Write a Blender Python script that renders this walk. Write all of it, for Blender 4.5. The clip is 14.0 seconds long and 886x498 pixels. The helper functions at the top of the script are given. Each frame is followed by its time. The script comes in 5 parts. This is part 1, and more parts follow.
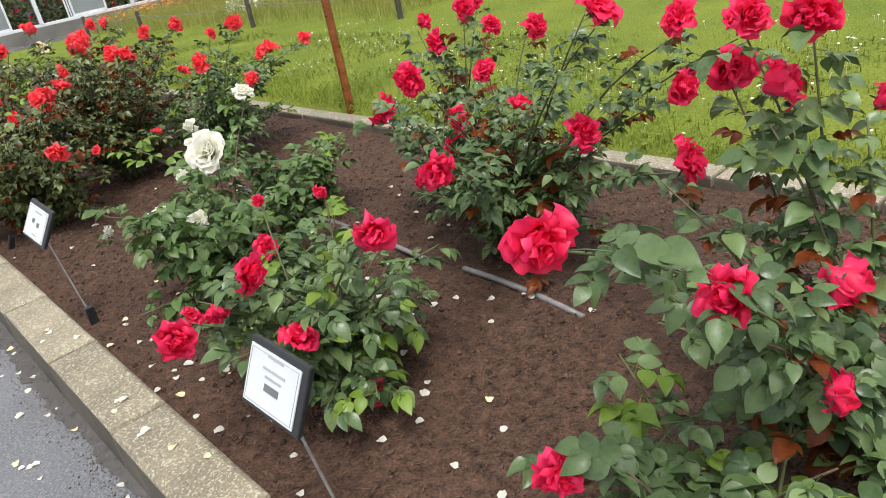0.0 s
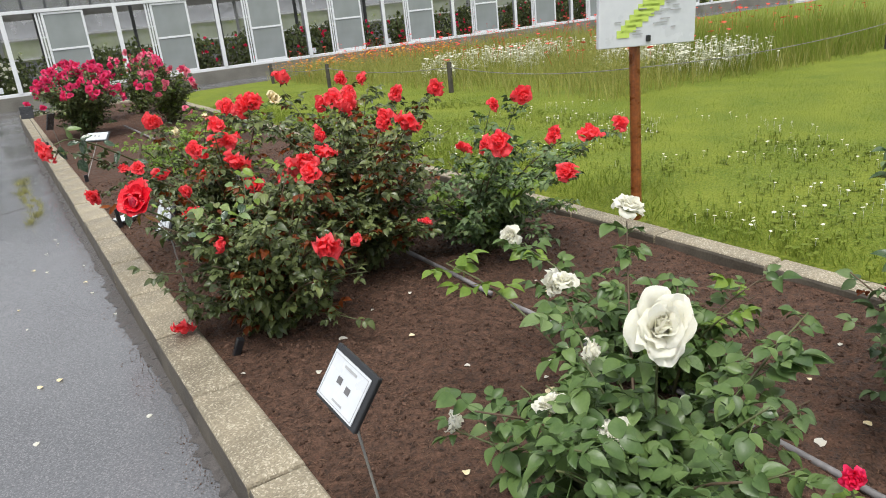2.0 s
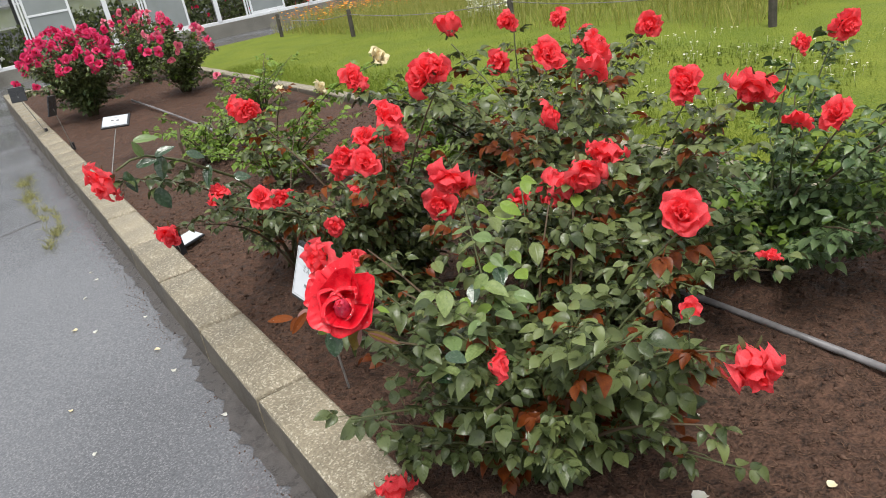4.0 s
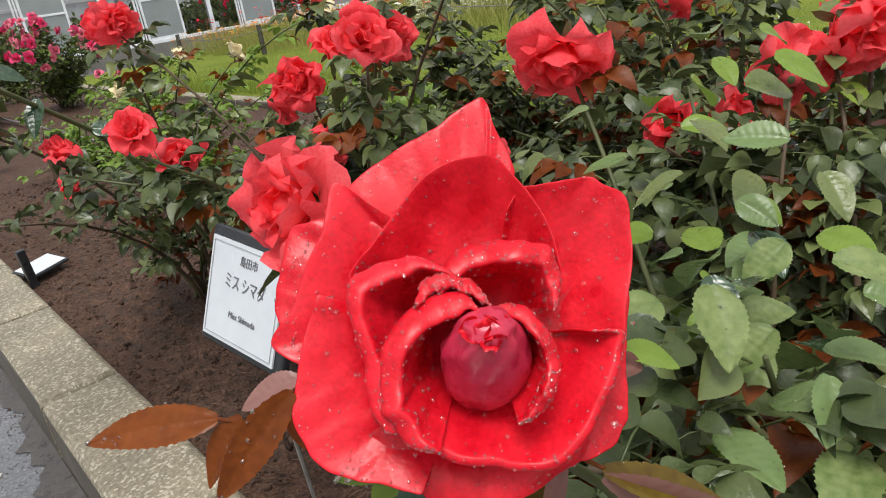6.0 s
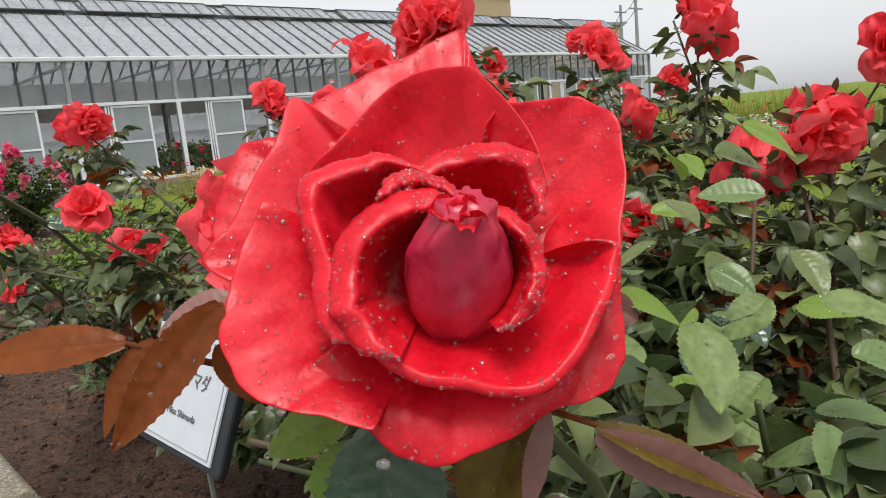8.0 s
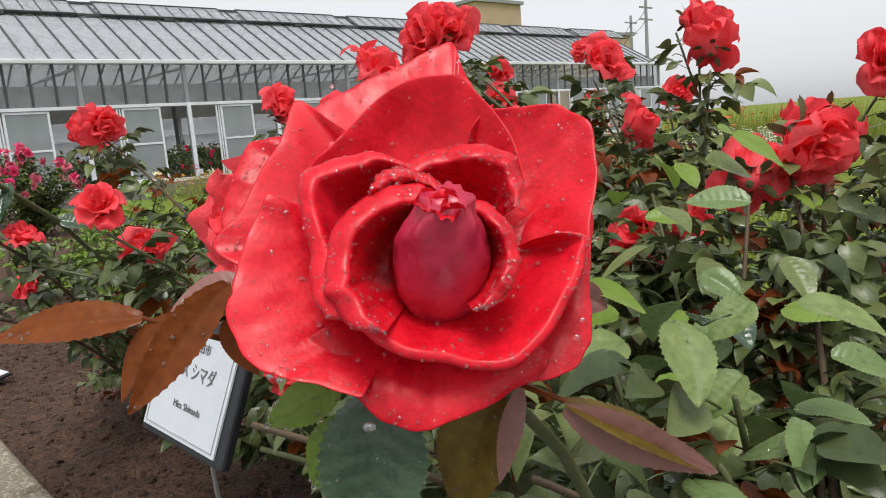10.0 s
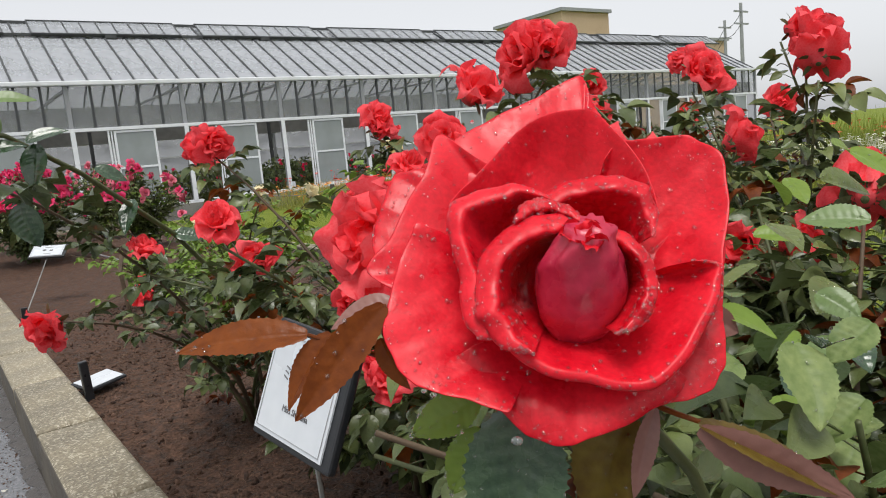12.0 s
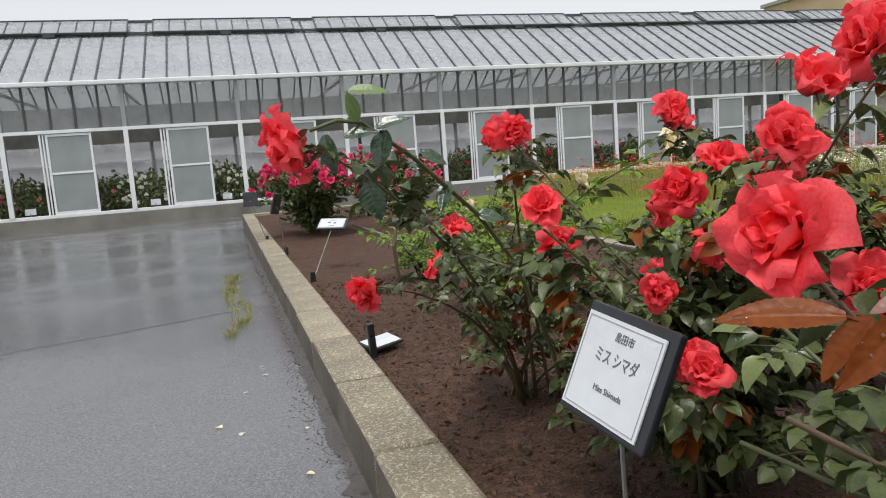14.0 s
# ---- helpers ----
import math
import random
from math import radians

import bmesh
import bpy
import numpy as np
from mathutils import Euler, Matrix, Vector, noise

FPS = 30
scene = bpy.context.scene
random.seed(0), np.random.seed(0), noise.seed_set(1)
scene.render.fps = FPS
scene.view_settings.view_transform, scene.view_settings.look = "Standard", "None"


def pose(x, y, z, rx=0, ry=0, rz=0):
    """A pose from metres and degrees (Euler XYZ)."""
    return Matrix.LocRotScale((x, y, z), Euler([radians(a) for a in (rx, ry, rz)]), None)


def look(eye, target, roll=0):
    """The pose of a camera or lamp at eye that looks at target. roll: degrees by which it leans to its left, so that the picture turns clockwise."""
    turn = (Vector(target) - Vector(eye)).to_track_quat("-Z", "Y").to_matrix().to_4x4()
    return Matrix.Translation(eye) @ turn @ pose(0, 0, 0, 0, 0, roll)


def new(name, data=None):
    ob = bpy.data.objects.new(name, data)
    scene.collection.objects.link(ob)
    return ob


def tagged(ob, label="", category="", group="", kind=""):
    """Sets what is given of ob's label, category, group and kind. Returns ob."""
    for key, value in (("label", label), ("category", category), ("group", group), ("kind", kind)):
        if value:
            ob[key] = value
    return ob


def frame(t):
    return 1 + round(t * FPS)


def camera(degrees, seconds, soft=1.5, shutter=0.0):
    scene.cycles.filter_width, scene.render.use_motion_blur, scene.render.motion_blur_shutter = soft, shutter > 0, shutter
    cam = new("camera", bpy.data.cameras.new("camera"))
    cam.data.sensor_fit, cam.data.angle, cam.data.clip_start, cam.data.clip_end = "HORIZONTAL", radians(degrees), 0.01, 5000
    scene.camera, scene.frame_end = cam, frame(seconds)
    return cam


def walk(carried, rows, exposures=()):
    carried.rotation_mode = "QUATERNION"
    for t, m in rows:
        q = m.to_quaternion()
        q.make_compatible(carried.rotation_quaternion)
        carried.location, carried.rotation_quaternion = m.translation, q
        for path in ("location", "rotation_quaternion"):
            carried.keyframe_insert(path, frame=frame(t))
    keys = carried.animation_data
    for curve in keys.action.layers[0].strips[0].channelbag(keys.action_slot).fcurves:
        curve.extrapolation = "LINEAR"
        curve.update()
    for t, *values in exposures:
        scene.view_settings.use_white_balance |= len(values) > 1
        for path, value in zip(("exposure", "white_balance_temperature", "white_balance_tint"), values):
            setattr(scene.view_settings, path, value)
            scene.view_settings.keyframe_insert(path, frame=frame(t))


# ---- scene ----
cam = camera(63.4, 14.0, soft=1.0)
PATH = [
    (0, (-0.257, -6.737, 1.317), (0.872, -5.332, 0.45), -10.8),
    (0.5, (-0.284, -6.419, 1.291), (0.785, -4.974, 0.415), -8.4),
    (1, (-0.281, -6.045, 1.327), (0.758, -4.527, 0.541), -5.8),
    (1.5, (-0.312, -5.674, 1.363), (0.71, -4.083, 0.713), -4.5),
    (2, (-0.319, -5.315, 1.338), (0.635, -3.684, 0.681), -5.8),
    (2.5, (-0.295, -4.893, 1.331), (0.627, -3.264, 0.627), -8.1),
    (3, (-0.348, -4.474, 1.34), (0.592, -2.869, 0.606), -9.2),
    (3.5, (-0.396, -4.105, 1.318), (0.55, -2.511, 0.566), -9.8),
    (4, (-0.375, -3.692, 1.317), (0.545, -2.108, 0.514), -10.2),
    (4.2, (-0.358, -3.554, 1.292), (0.555, -1.99, 0.443), -10.5),
    (6.3, (-0.117, -2.814, 0.843), (1.084, -1.36, 0.177), -8.7),
    (6.5, (-0.121, -2.82, 0.819), (1.105, -1.35, 0.24), -8.4),
    (7, (-0.112, -2.807, 0.808), (1.165, -1.342, 0.336), -7.2),
    (7.5, (-0.123, -2.816, 0.816), (1.195, -1.365, 0.418), -6.2),
    (8, (-0.128, -2.815, 0.815), (1.21, -1.369, 0.468), -5.6),
    (10.5, (-0.14, -2.842, 0.813), (1.182, -1.375, 0.493), -4.5),
    (11, (-0.14, -2.845, 0.819), (1.16, -1.357, 0.507), -4.6),
    (11.5, (-0.146, -2.845, 0.82), (1.103, -1.31, 0.525), -4.9),
    (12, (-0.163, -2.837, 0.822), (0.989, -1.226, 0.547), -5.4),
    (12.5, (-0.191, -2.822, 0.825), (0.825, -1.118, 0.572), -5.8),
    (13, (-0.234, -2.805, 0.825), (0.627, -1.016, 0.586), -5.6),
    (13.5, (-0.268, -2.82, 0.834), (0.418, -0.956, 0.599), -5.1),
    (14, (-0.281, -2.822, 0.834), (0.291, -0.922, 0.578), -4.2),
]
walk(cam, [(t, look(eye, target, roll)) for t, eye, target, roll in PATH],
     exposures=((0, 1.20), (1, 1.15), (2.5, 1.05), (4.2, 1.05), (6.3, 0.86), (8, 0.78), (11, 0.76), (12.5, 0.72), (14, 0.74)))

# ---- world, sun, exposure ----
SUN_EL, SUN_AZ = radians(68), radians(215)
world = bpy.data.worlds.new("overcast_sky")
scene.world = world
world.use_nodes = True
wt = world.node_tree
sky = wt.nodes.new("ShaderNodeTexSky")
sky.sky_type = "NISHITA"
sky.sun_disc = False
sky.sun_elevation, sky.sun_rotation = SUN_EL, SUN_AZ
sky.dust_density, sky.air_density, sky.ozone_density = 2.0, 1.0, 1.0
grey = wt.nodes.new("ShaderNodeHueSaturation")
grey.inputs["Saturation"].default_value = 0.12
wt.links.new(sky.outputs["Color"], grey.inputs["Color"])
cloud = wt.nodes.new("ShaderNodeMix")
cloud.data_type = "RGBA"
cloud.inputs[0].default_value = 0.55
cloud.inputs[7].default_value = (3.7, 3.8, 4.0, 1)
wt.links.new(grey.outputs["Color"], cloud.inputs[6])
wt.links.new(cloud.outputs[2], wt.nodes["Background"].inputs["Color"])
wt.nodes["Background"].inputs["Strength"].default_value = 0.12
sun_data = bpy.data.lights.new("sun", "SUN")
sun_data.energy, sun_data.angle, sun_data.color = 1.5, radians(25), (1.0, 0.97, 0.92)
sun = new("sun", sun_data)
sun.matrix_world = look((math.sin(SUN_AZ) * 16, math.cos(SUN_AZ) * 16, 40), (0, 0, 0))


# ---- materials ----
def material(name, dark, light, scale=8.0, rough=0.6, rough2=None, bump=0.2, grain=60.0, metal=0.0, spec=0.5,
             translucent=0.0, vary=0.0, island=False, coat=0.0, bump_dist=0.01, detail_mix=0.35, speckle=0.0, speckle_tone=(0.6, 0.55, 0.45)):
    """Two-scale noise colour, grain bump and varied gloss; vary shifts the tone from object to object or leaf to leaf."""
    m = bpy.data.materials.new(name)
    m.use_nodes = True
    nt = m.node_tree
    N, L = nt.nodes, nt.links
    b = N["Principled BSDF"]
    co = N.new("ShaderNodeTexCoord")
    n1 = N.new("ShaderNodeTexNoise")
    n1.inputs["Scale"].default_value, n1.inputs["Detail"].default_value = scale, 6
    n2 = N.new("ShaderNodeTexNoise")
    n2.inputs["Scale"].default_value, n2.inputs["Detail"].default_value = grain, 5
    for n in (n1, n2):
        L.new(co.outputs["Object"], n.inputs["Vector"])
    mixf = N.new("ShaderNodeMix")
    mixf.inputs[0].default_value = detail_mix
    L.new(n1.outputs[0], mixf.inputs[2])
    L.new(n2.outputs[0], mixf.inputs[3])
    fac = mixf.outputs[0]
    spread = N.new("ShaderNodeMapRange")
    spread.inputs[1].default_value, spread.inputs[2].default_value = 0.32, 0.68
    L.new(fac, spread.inputs[0])
    fac = spread.outputs[0]
    if vary:
        src = N.new("ShaderNodeNewGeometry").outputs["Random Per Island"] if island else N.new("ShaderNodeObjectInfo").outputs["Random"]
        mv = N.new("ShaderNodeMix")
        mv.inputs[0].default_value = vary
        L.new(fac, mv.inputs[2])
        L.new(src, mv.inputs[3])
        fac = mv.outputs[0]
    ramp = N.new("ShaderNodeMix")
    ramp.data_type = "RGBA"
    ramp.inputs[6].default_value, ramp.inputs[7].default_value = (*dark, 1), (*light, 1)
    L.new(fac, ramp.inputs[0])
    tone = ramp.outputs[2]
    if speckle:
        vo = N.new("ShaderNodeTexVoronoi")
        vo.inputs["Scale"].default_value = speckle
        L.new(co.outputs["Object"], vo.inputs["Vector"])
        sp = N.new("ShaderNodeSeparateColor")
        L.new(vo.outputs["Color"], sp.inputs[0])
        cut = N.new("ShaderNodeMapRange")
        cut.inputs[1].default_value, cut.inputs[2].default_value = 0.72, 0.95
        cut.inputs[4].default_value = 0.6
        L.new(sp.outputs[0], cut.inputs[0])
        ms = N.new("ShaderNodeMix")
        ms.data_type = "RGBA"
        ms.inputs[7].default_value = (*speckle_tone, 1)
        L.new(cut.outputs[0], ms.inputs[0])
        L.new(tone, ms.inputs[6])
        tone = ms.outputs[2]
    L.new(tone, b.inputs["Base Color"])
    rr = N.new("ShaderNodeMapRange")
    rr.inputs[3].default_value, rr.inputs[4].default_value = rough, rough if rough2 is None else rough2
    L.new(n1.outputs[0], rr.inputs[0])
    rr.inputs[1].default_value, rr.inputs[2].default_value = 0.4, 0.6
    L.new(rr.outputs[0], b.inputs["Roughness"])
    b.inputs["Metallic"].default_value = metal
    b.inputs["Specular IOR Level"].default_value = spec
    b.inputs["Coat Weight"].default_value = coat
    b.inputs["Coat Roughness"].default_value = 0.12
    if bump:
        bp = N.new("ShaderNodeBump")
        bp.inputs["Strength"].default_value, bp.inputs["Distance"].default_value = bump, bump_dist
        L.new(mixf.outputs[0], bp.inputs["Height"])
        L.new(bp.outputs[0], b.inputs["Normal"])
    if translucent:
        tr = N.new("ShaderNodeBsdfTranslucent")
        mx = N.new("ShaderNodeMixShader")
        mx.inputs[0].default_value = translucent
        L.new(ramp.outputs[2], tr.inputs["Color"])
        L.new(b.outputs[0], mx.inputs[1])
        L.new(tr.outputs[0], mx.inputs[2])
        L.new(mx.outputs[0], N["Material Output"].inputs["Surface"])
    return m


def glass_material(name, tint, clear, rough=0.05):
    """A pane: part clear, part milky and glossy."""
    m = bpy.data.materials.new(name)
    m.use_nodes = True
    nt = m.node_tree
    N, L = nt.nodes, nt.links
    b = N["Principled BSDF"]
    b.inputs["Base Color"].default_value = (*tint, 1)
    b.inputs["Roughness"].default_value = rough
    n = N.new("ShaderNodeTexNoise")
    n.inputs["Scale"].default_value = 1.3
    n.inputs["Detail"].default_value = 6
    co = N.new("ShaderNodeTexCoord")
    L.new(co.outputs["Object"], n.inputs["Vector"])
    mr = N.new("ShaderNodeMapRange")
    mr.inputs[1].default_value, mr.inputs[2].default_value = 0.3, 0.7
    mr.inputs[3].default_value, mr.inputs[4].default_value = max(0, clear - 0.12), min(1, clear + 0.12)
    L.new(n.outputs[0], mr.inputs[0])
    t = N.new("ShaderNodeBsdfTransparent")
    mx = N.new("ShaderNodeMixShader")
    L.new(mr.outputs[0], mx.inputs[0])
    L.new(b.outputs[0], mx.inputs[1])
    L.new(t.outputs[0], mx.inputs[2])
    L.new(mx.outputs[0], N["Material Output"].inputs["Surface"])
    return m


M_ASPHALT = material("wet_asphalt", (0.060, 0.062, 0.069), (0.165, 0.169, 0.182), 0.9, 0.05, 0.26, 0.30, 110, spec=0.7, bump_dist=0.005, detail_mix=0.55, speckle=240, speckle_tone=(0.24, 0.24, 0.25))
M_GRIT = material("dark_grit", (0.05, 0.044, 0.04), (0.13, 0.115, 0.10), 9, 0.5, 0.8, 0.6, 90)
M_SOIL = material("wet_brown_soil", (0.006, 0.004, 0.003), (0.155, 0.087, 0.060), 34, 0.55, 0.95, 1.0, 130, spec=0.22, bump_dist=0.018, detail_mix=0.5)
M_GRIME = material("wet_kerbside_grime", (0.028, 0.025, 0.023), (0.115, 0.105, 0.10), 30, 0.25, 0.6, 0.9, 200, spec=0.4, bump_dist=0.004, detail_mix=0.5)
M_CLOD = material("soil_clod", (0.014, 0.008, 0.006), (0.165, 0.098, 0.070), 60, 0.7, 0.95, 0.8, 260, spec=0.2, vary=0.6, island=True)
M_MULCH = material("bark_fibre", (0.05, 0.025, 0.015), (0.22, 0.13, 0.08), 30, 0.7, 0.9, 0.3, 100, vary=0.8, island=True)
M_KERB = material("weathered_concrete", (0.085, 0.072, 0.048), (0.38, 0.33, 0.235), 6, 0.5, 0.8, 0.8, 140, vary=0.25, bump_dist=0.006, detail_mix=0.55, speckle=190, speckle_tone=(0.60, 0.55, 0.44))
# kerb side: damp staining, with the upright face's shade also in the colour
M_KERB_DARK = material("damp_shaded_kerb_face", (0.05, 0.043, 0.034), (0.16, 0.14, 0.11), 5, 0.5, 0.8, 0.5, 90)
M_LAWN = material("lawn_turf", (0.080, 0.130, 0.014), (0.23, 0.26, 0.040), 2.2, 0.85, 0.95, 1.0, 70, spec=0.15, bump_dist=0.03, detail_mix=0.6)
M_GRASS = material("grass_blades", (0.13, 0.20, 0.022), (0.27, 0.32, 0.055), 3, 0.5, 0.6, 0, 40, translucent=0.45, vary=0.6, island=True, spec=0.2)
M_MEADOW = material("meadow_stalks", (0.13, 0.18, 0.025), (0.44, 0.40, 0.11), 2, 0.6, 0.7, 0, 40, translucent=0.3, vary=0.6, island=True)
M_MOSS = material("asphalt_moss", (0.16, 0.16, 0.05), (0.34, 0.33, 0.12), 20, 0.8, 0.9, 0, 60, vary=0.6, island=True)
M_LEAF = material("rose_leaf", (0.020, 0.036, 0.016), (0.185, 0.225, 0.075), 30, 0.24, 0.45, 0.8, 220, translucent=0.14, vary=0.72, island=True, spec=0.4, bump_dist=0.002)
M_LEAF_CRIM = material("crimson_bush_leaf", (0.026, 0.060, 0.026), (0.185, 0.265, 0.095), 30, 0.26, 0.5, 0.6, 160, translucent=0.16, vary=0.7, island=True, spec=0.4, bump_dist=0.002)
M_LEAF_LIGHT = material("young_leaf", (0.09, 0.17, 0.02), (0.25, 0.36, 0.06), 30, 0.33, 0.5, 0.4, 150, translucent=0.28, vary=0.5, island=True, spec=0.35, bump_dist=0.002)
M_LEAF_WHITE = material("white_bush_leaf", (0.036, 0.080, 0.022), (0.155, 0.235, 0.070), 25, 0.32, 0.5, 0.6, 150, translucent=0.18, vary=0.65, island=True, spec=0.35, bump_dist=0.002)
M_LEAF_RED = material("bronze_leaf", (0.07, 0.012, 0.006), (0.30, 0.080, 0.012), 60, 0.28, 0.45, 0.7, 300, translucent=0.36, vary=0.4, spec=0.28, bump_dist=0.0015)
M_LEAF_OLIVE = material("olive_bronze_leaf", (0.09, 0.045, 0.010), (0.22, 0.165, 0.022), 60, 0.3, 0.45, 0.5, 250, translucent=0.3, vary=0.3, spec=0.28, bump_dist=0.002)
M_LEAF_WET = material("wet_dark_leaf", (0.018, 0.045, 0.022), (0.055, 0.10, 0.045), 90, 0.12, 0.35, 0.6, 400, translucent=0.08, coat=0.5, bump_dist=0.0015)
M_LEAF_BACK = material("bronze_leaf_pale", (0.20, 0.09, 0.075), (0.34, 0.17, 0.14), 25, 0.35, 0.5, 0.5, 160, translucent=0.15, bump_dist=0.002)
M_LEAF_MILDEW = material("mildewed_leaf", (0.06, 0.12, 0.022), (0.30, 0.36, 0.14), 70, 0.4, 0.6, 0.4, 200, translucent=0.2, vary=0.2, spec=0.3, bump_dist=0.002)
M_CANE = material("green_cane", (0.045, 0.06, 0.02), (0.12, 0.13, 0.05), 15, 0.45, 0.6, 0.3, 90, vary=0.3)
M_CANE_OLD = material("woody_cane", (0.05, 0.03, 0.018), (0.13, 0.09, 0.05), 20, 0.6, 0.8, 0.5, 90, vary=0.3)
M_CORAL = material("coral_red_petal", (0.94, 0.022, 0.045), (1.0, 0.18, 0.20), 18, 0.42, 0.55, 0.12, 120, translucent=0.45, vary=0.35, spec=0.2, bump_dist=0.002)
M_HERO = material("scarlet_petal", (0.50, 0.0018, 0.010), (0.92, 0.015, 0.036), 80, 0.27, 0.5, 0.4, 550, translucent=0.16, vary=0.25, spec=0.34, bump_dist=0.0008, detail_mix=0.4)
M_HEART = material("purplish_rose_heart", (0.46, 0.014, 0.05), (0.70, 0.05, 0.10), 90, 0.22, 0.38, 0.6, 300, translucent=0.12, spec=0.55, bump_dist=0.001)
M_CRIMSON = material("crimson_petal", (0.82, 0.010, 0.060), (0.96, 0.05, 0.19), 18, 0.4, 0.5, 0.12, 120, translucent=0.42, vary=0.5, spec=0.35, bump_dist=0.002)
M_PINK = material("magenta_petal", (0.66, 0.014, 0.10), (0.90, 0.09, 0.25), 18, 0.4, 0.5, 0.1, 120, translucent=0.35, vary=0.6, spec=0.3)
M_PINK_PALE = material("pale_pink_petal", (0.72, 0.12, 0.22), (0.84, 0.30, 0.36), 18, 0.4, 0.5, 0.1, 120, translucent=0.2, vary=0.6, spec=0.3)
M_WHITE = material("ivory_petal", (0.90, 0.88, 0.74), (0.95, 0.95, 0.90), 14, 0.4, 0.5, 0.1, 120, translucent=0.48, vary=0.3, spec=0.3)
M_CREAM = material("cream_petal", (0.80, 0.66, 0.34), (0.85, 0.78, 0.58), 14, 0.4, 0.5, 0.1, 120, translucent=0.2, vary=0.3, spec=0.3)
M_WOOD = material("red_brown_timber", (0.07, 0.018, 0.006), (0.34, 0.11, 0.025), 14, 0.25, 0.5, 0.5, 70, spec=0.5)
M_STAKE = material("dark_weathered_post", (0.03, 0.027, 0.022), (0.09, 0.08, 0.065), 10, 0.7, 0.9, 0.6, 60)
M_BLACK = material("black_plastic", (0.010, 0.011, 0.013), (0.022, 0.024, 0.028), 10, 0.25, 0.4, 0.08, 60)
M_CARD = material("white_card", (0.54, 0.57, 0.61), (0.64, 0.67, 0.70), 4, 0.25, 0.35, 0.03, 40)
M_INK = material("grey_ink", (0.11, 0.11, 0.115), (0.16, 0.16, 0.17), 20, 0.5, 0.5, 0, 40)
M_INK_PALE = material("pale_ink", (0.30, 0.31, 0.32), (0.40, 0.41, 0.42), 20, 0.5, 0.5, 0, 40)
M_STEEL = material("grey_steel_stake", (0.22, 0.22, 0.21), (0.42, 0.42, 0.41), 12, 0.35, 0.5, 0.1, 60, metal=0.6)
M_PIPE = material("grey_pvc_pipe", (0.11, 0.105, 0.105), (0.27, 0.26, 0.265), 6, 0.35, 0.6, 0.15, 50)
M_FRAME = material("white_aluminium", (0.62, 0.64, 0.66), (0.76, 0.78, 0.80), 3, 0.35, 0.5, 0.05, 40)
M_BAR = material("dark_glazing_bar", (0.03, 0.032, 0.034), (0.08, 0.085, 0.09), 5, 0.5, 0.65, 0.1, 40)
M_POST = material("galvanised_post", (0.24, 0.25, 0.26), (0.36, 0.37, 0.39), 4, 0.45, 0.6, 0.1, 40, metal=0.3)
M_CURTAIN = material("grey_shade_curtain", (0.12, 0.12, 0.115), (0.24, 0.24, 0.23), 1.2, 0.8, 0.9, 0.4, 6)
M_PLINTH = material("stained_plinth", (0.10, 0.095, 0.08), (0.24, 0.23, 0.20), 2.0, 0.5, 0.8, 0.4, 40)
M_BEIGE = material("beige_render_wall", (0.42, 0.30, 0.20), (0.52, 0.39, 0.28), 0.3, 0.8, 0.9, 0.1, 5)
M_POPPY = material("poppy_petal", (0.62, 0.02, 0.02), (0.82, 0.09, 0.05), 10, 0.5, 0.6, 0, 40, translucent=0.25, vary=0.6, island=True)
M_DAISY = material("daisy_petal", (0.72, 0.70, 0.52), (0.84, 0.84, 0.78), 10, 0.5, 0.6, 0, 40, translucent=0.2, vary=0.6, island=True)
M_ORANGE = material("marigold_petal", (0.72, 0.16, 0.01), (0.84, 0.42, 0.02), 10, 0.5, 0.6, 0, 40, translucent=0.2, vary=0.6, island=True)
M_MAPGREEN = material("map_green", (0.46, 0.62, 0.10), (0.56, 0.72, 0.16), 10, 0.4, 0.5, 0, 40)
M_ROOF_GLASS = glass_material("milky_roof_glass", (0.43, 0.45, 0.48), 0.5, 0.08)
M_BAND_GLASS = glass_material("clear_band_glass", (0.45, 0.48, 0.50), 0.84, 0.05)
M_FROST = glass_material("frosted_door_glass", (0.30, 0.33, 0.33), 0.22, 0.25)
M_DROP = bpy.data.materials.new("water_drop")
M_DROP.use_nodes = True
_b = M_DROP.node_tree.nodes["Principled BSDF"]
_b.inputs["Base Color"].default_value = (1, 1, 1, 1)
_b.inputs["Roughness"].default_value = 0.02
_b.inputs["IOR"].default_value = 1.33
_b.inputs["Transmission Weight"].default_value = 0.96
_b.inputs["Coat Weight"].default_value = 1.0
_b.inputs["Coat Roughness"].default_value = 0.02


# ---- building helpers ----
def as_mesh(name, bm, mat):
    me = bpy.data.meshes.new(name)
    bm.normal_update()
    bm.to_mesh(me)
    bm.free()
    for mm in (mat if isinstance(mat, (list, tuple)) else [mat]):
        me.materials.append(mm)
    return me


def smooth(me):
    me.polygons.foreach_set("use_smooth", [True] * len(me.polygons))
    return me


def link(name, me, parent=None, m=None, label=""):
    ob = new(name, me)
    if m is not None:
        ob.matrix_basis = m
    if parent is not None:
        ob.parent = parent
    return tagged(ob, label) if label else ob


def part(name, bm, mat, parent, label=""):
    return link(name, as_mesh(name, bm, mat), parent, None, label)


def empty(name, place=(0, 0, 0)):
    ob = new(name)
    ob.empty_display_size = 0.05
    ob.location = place
    return ob


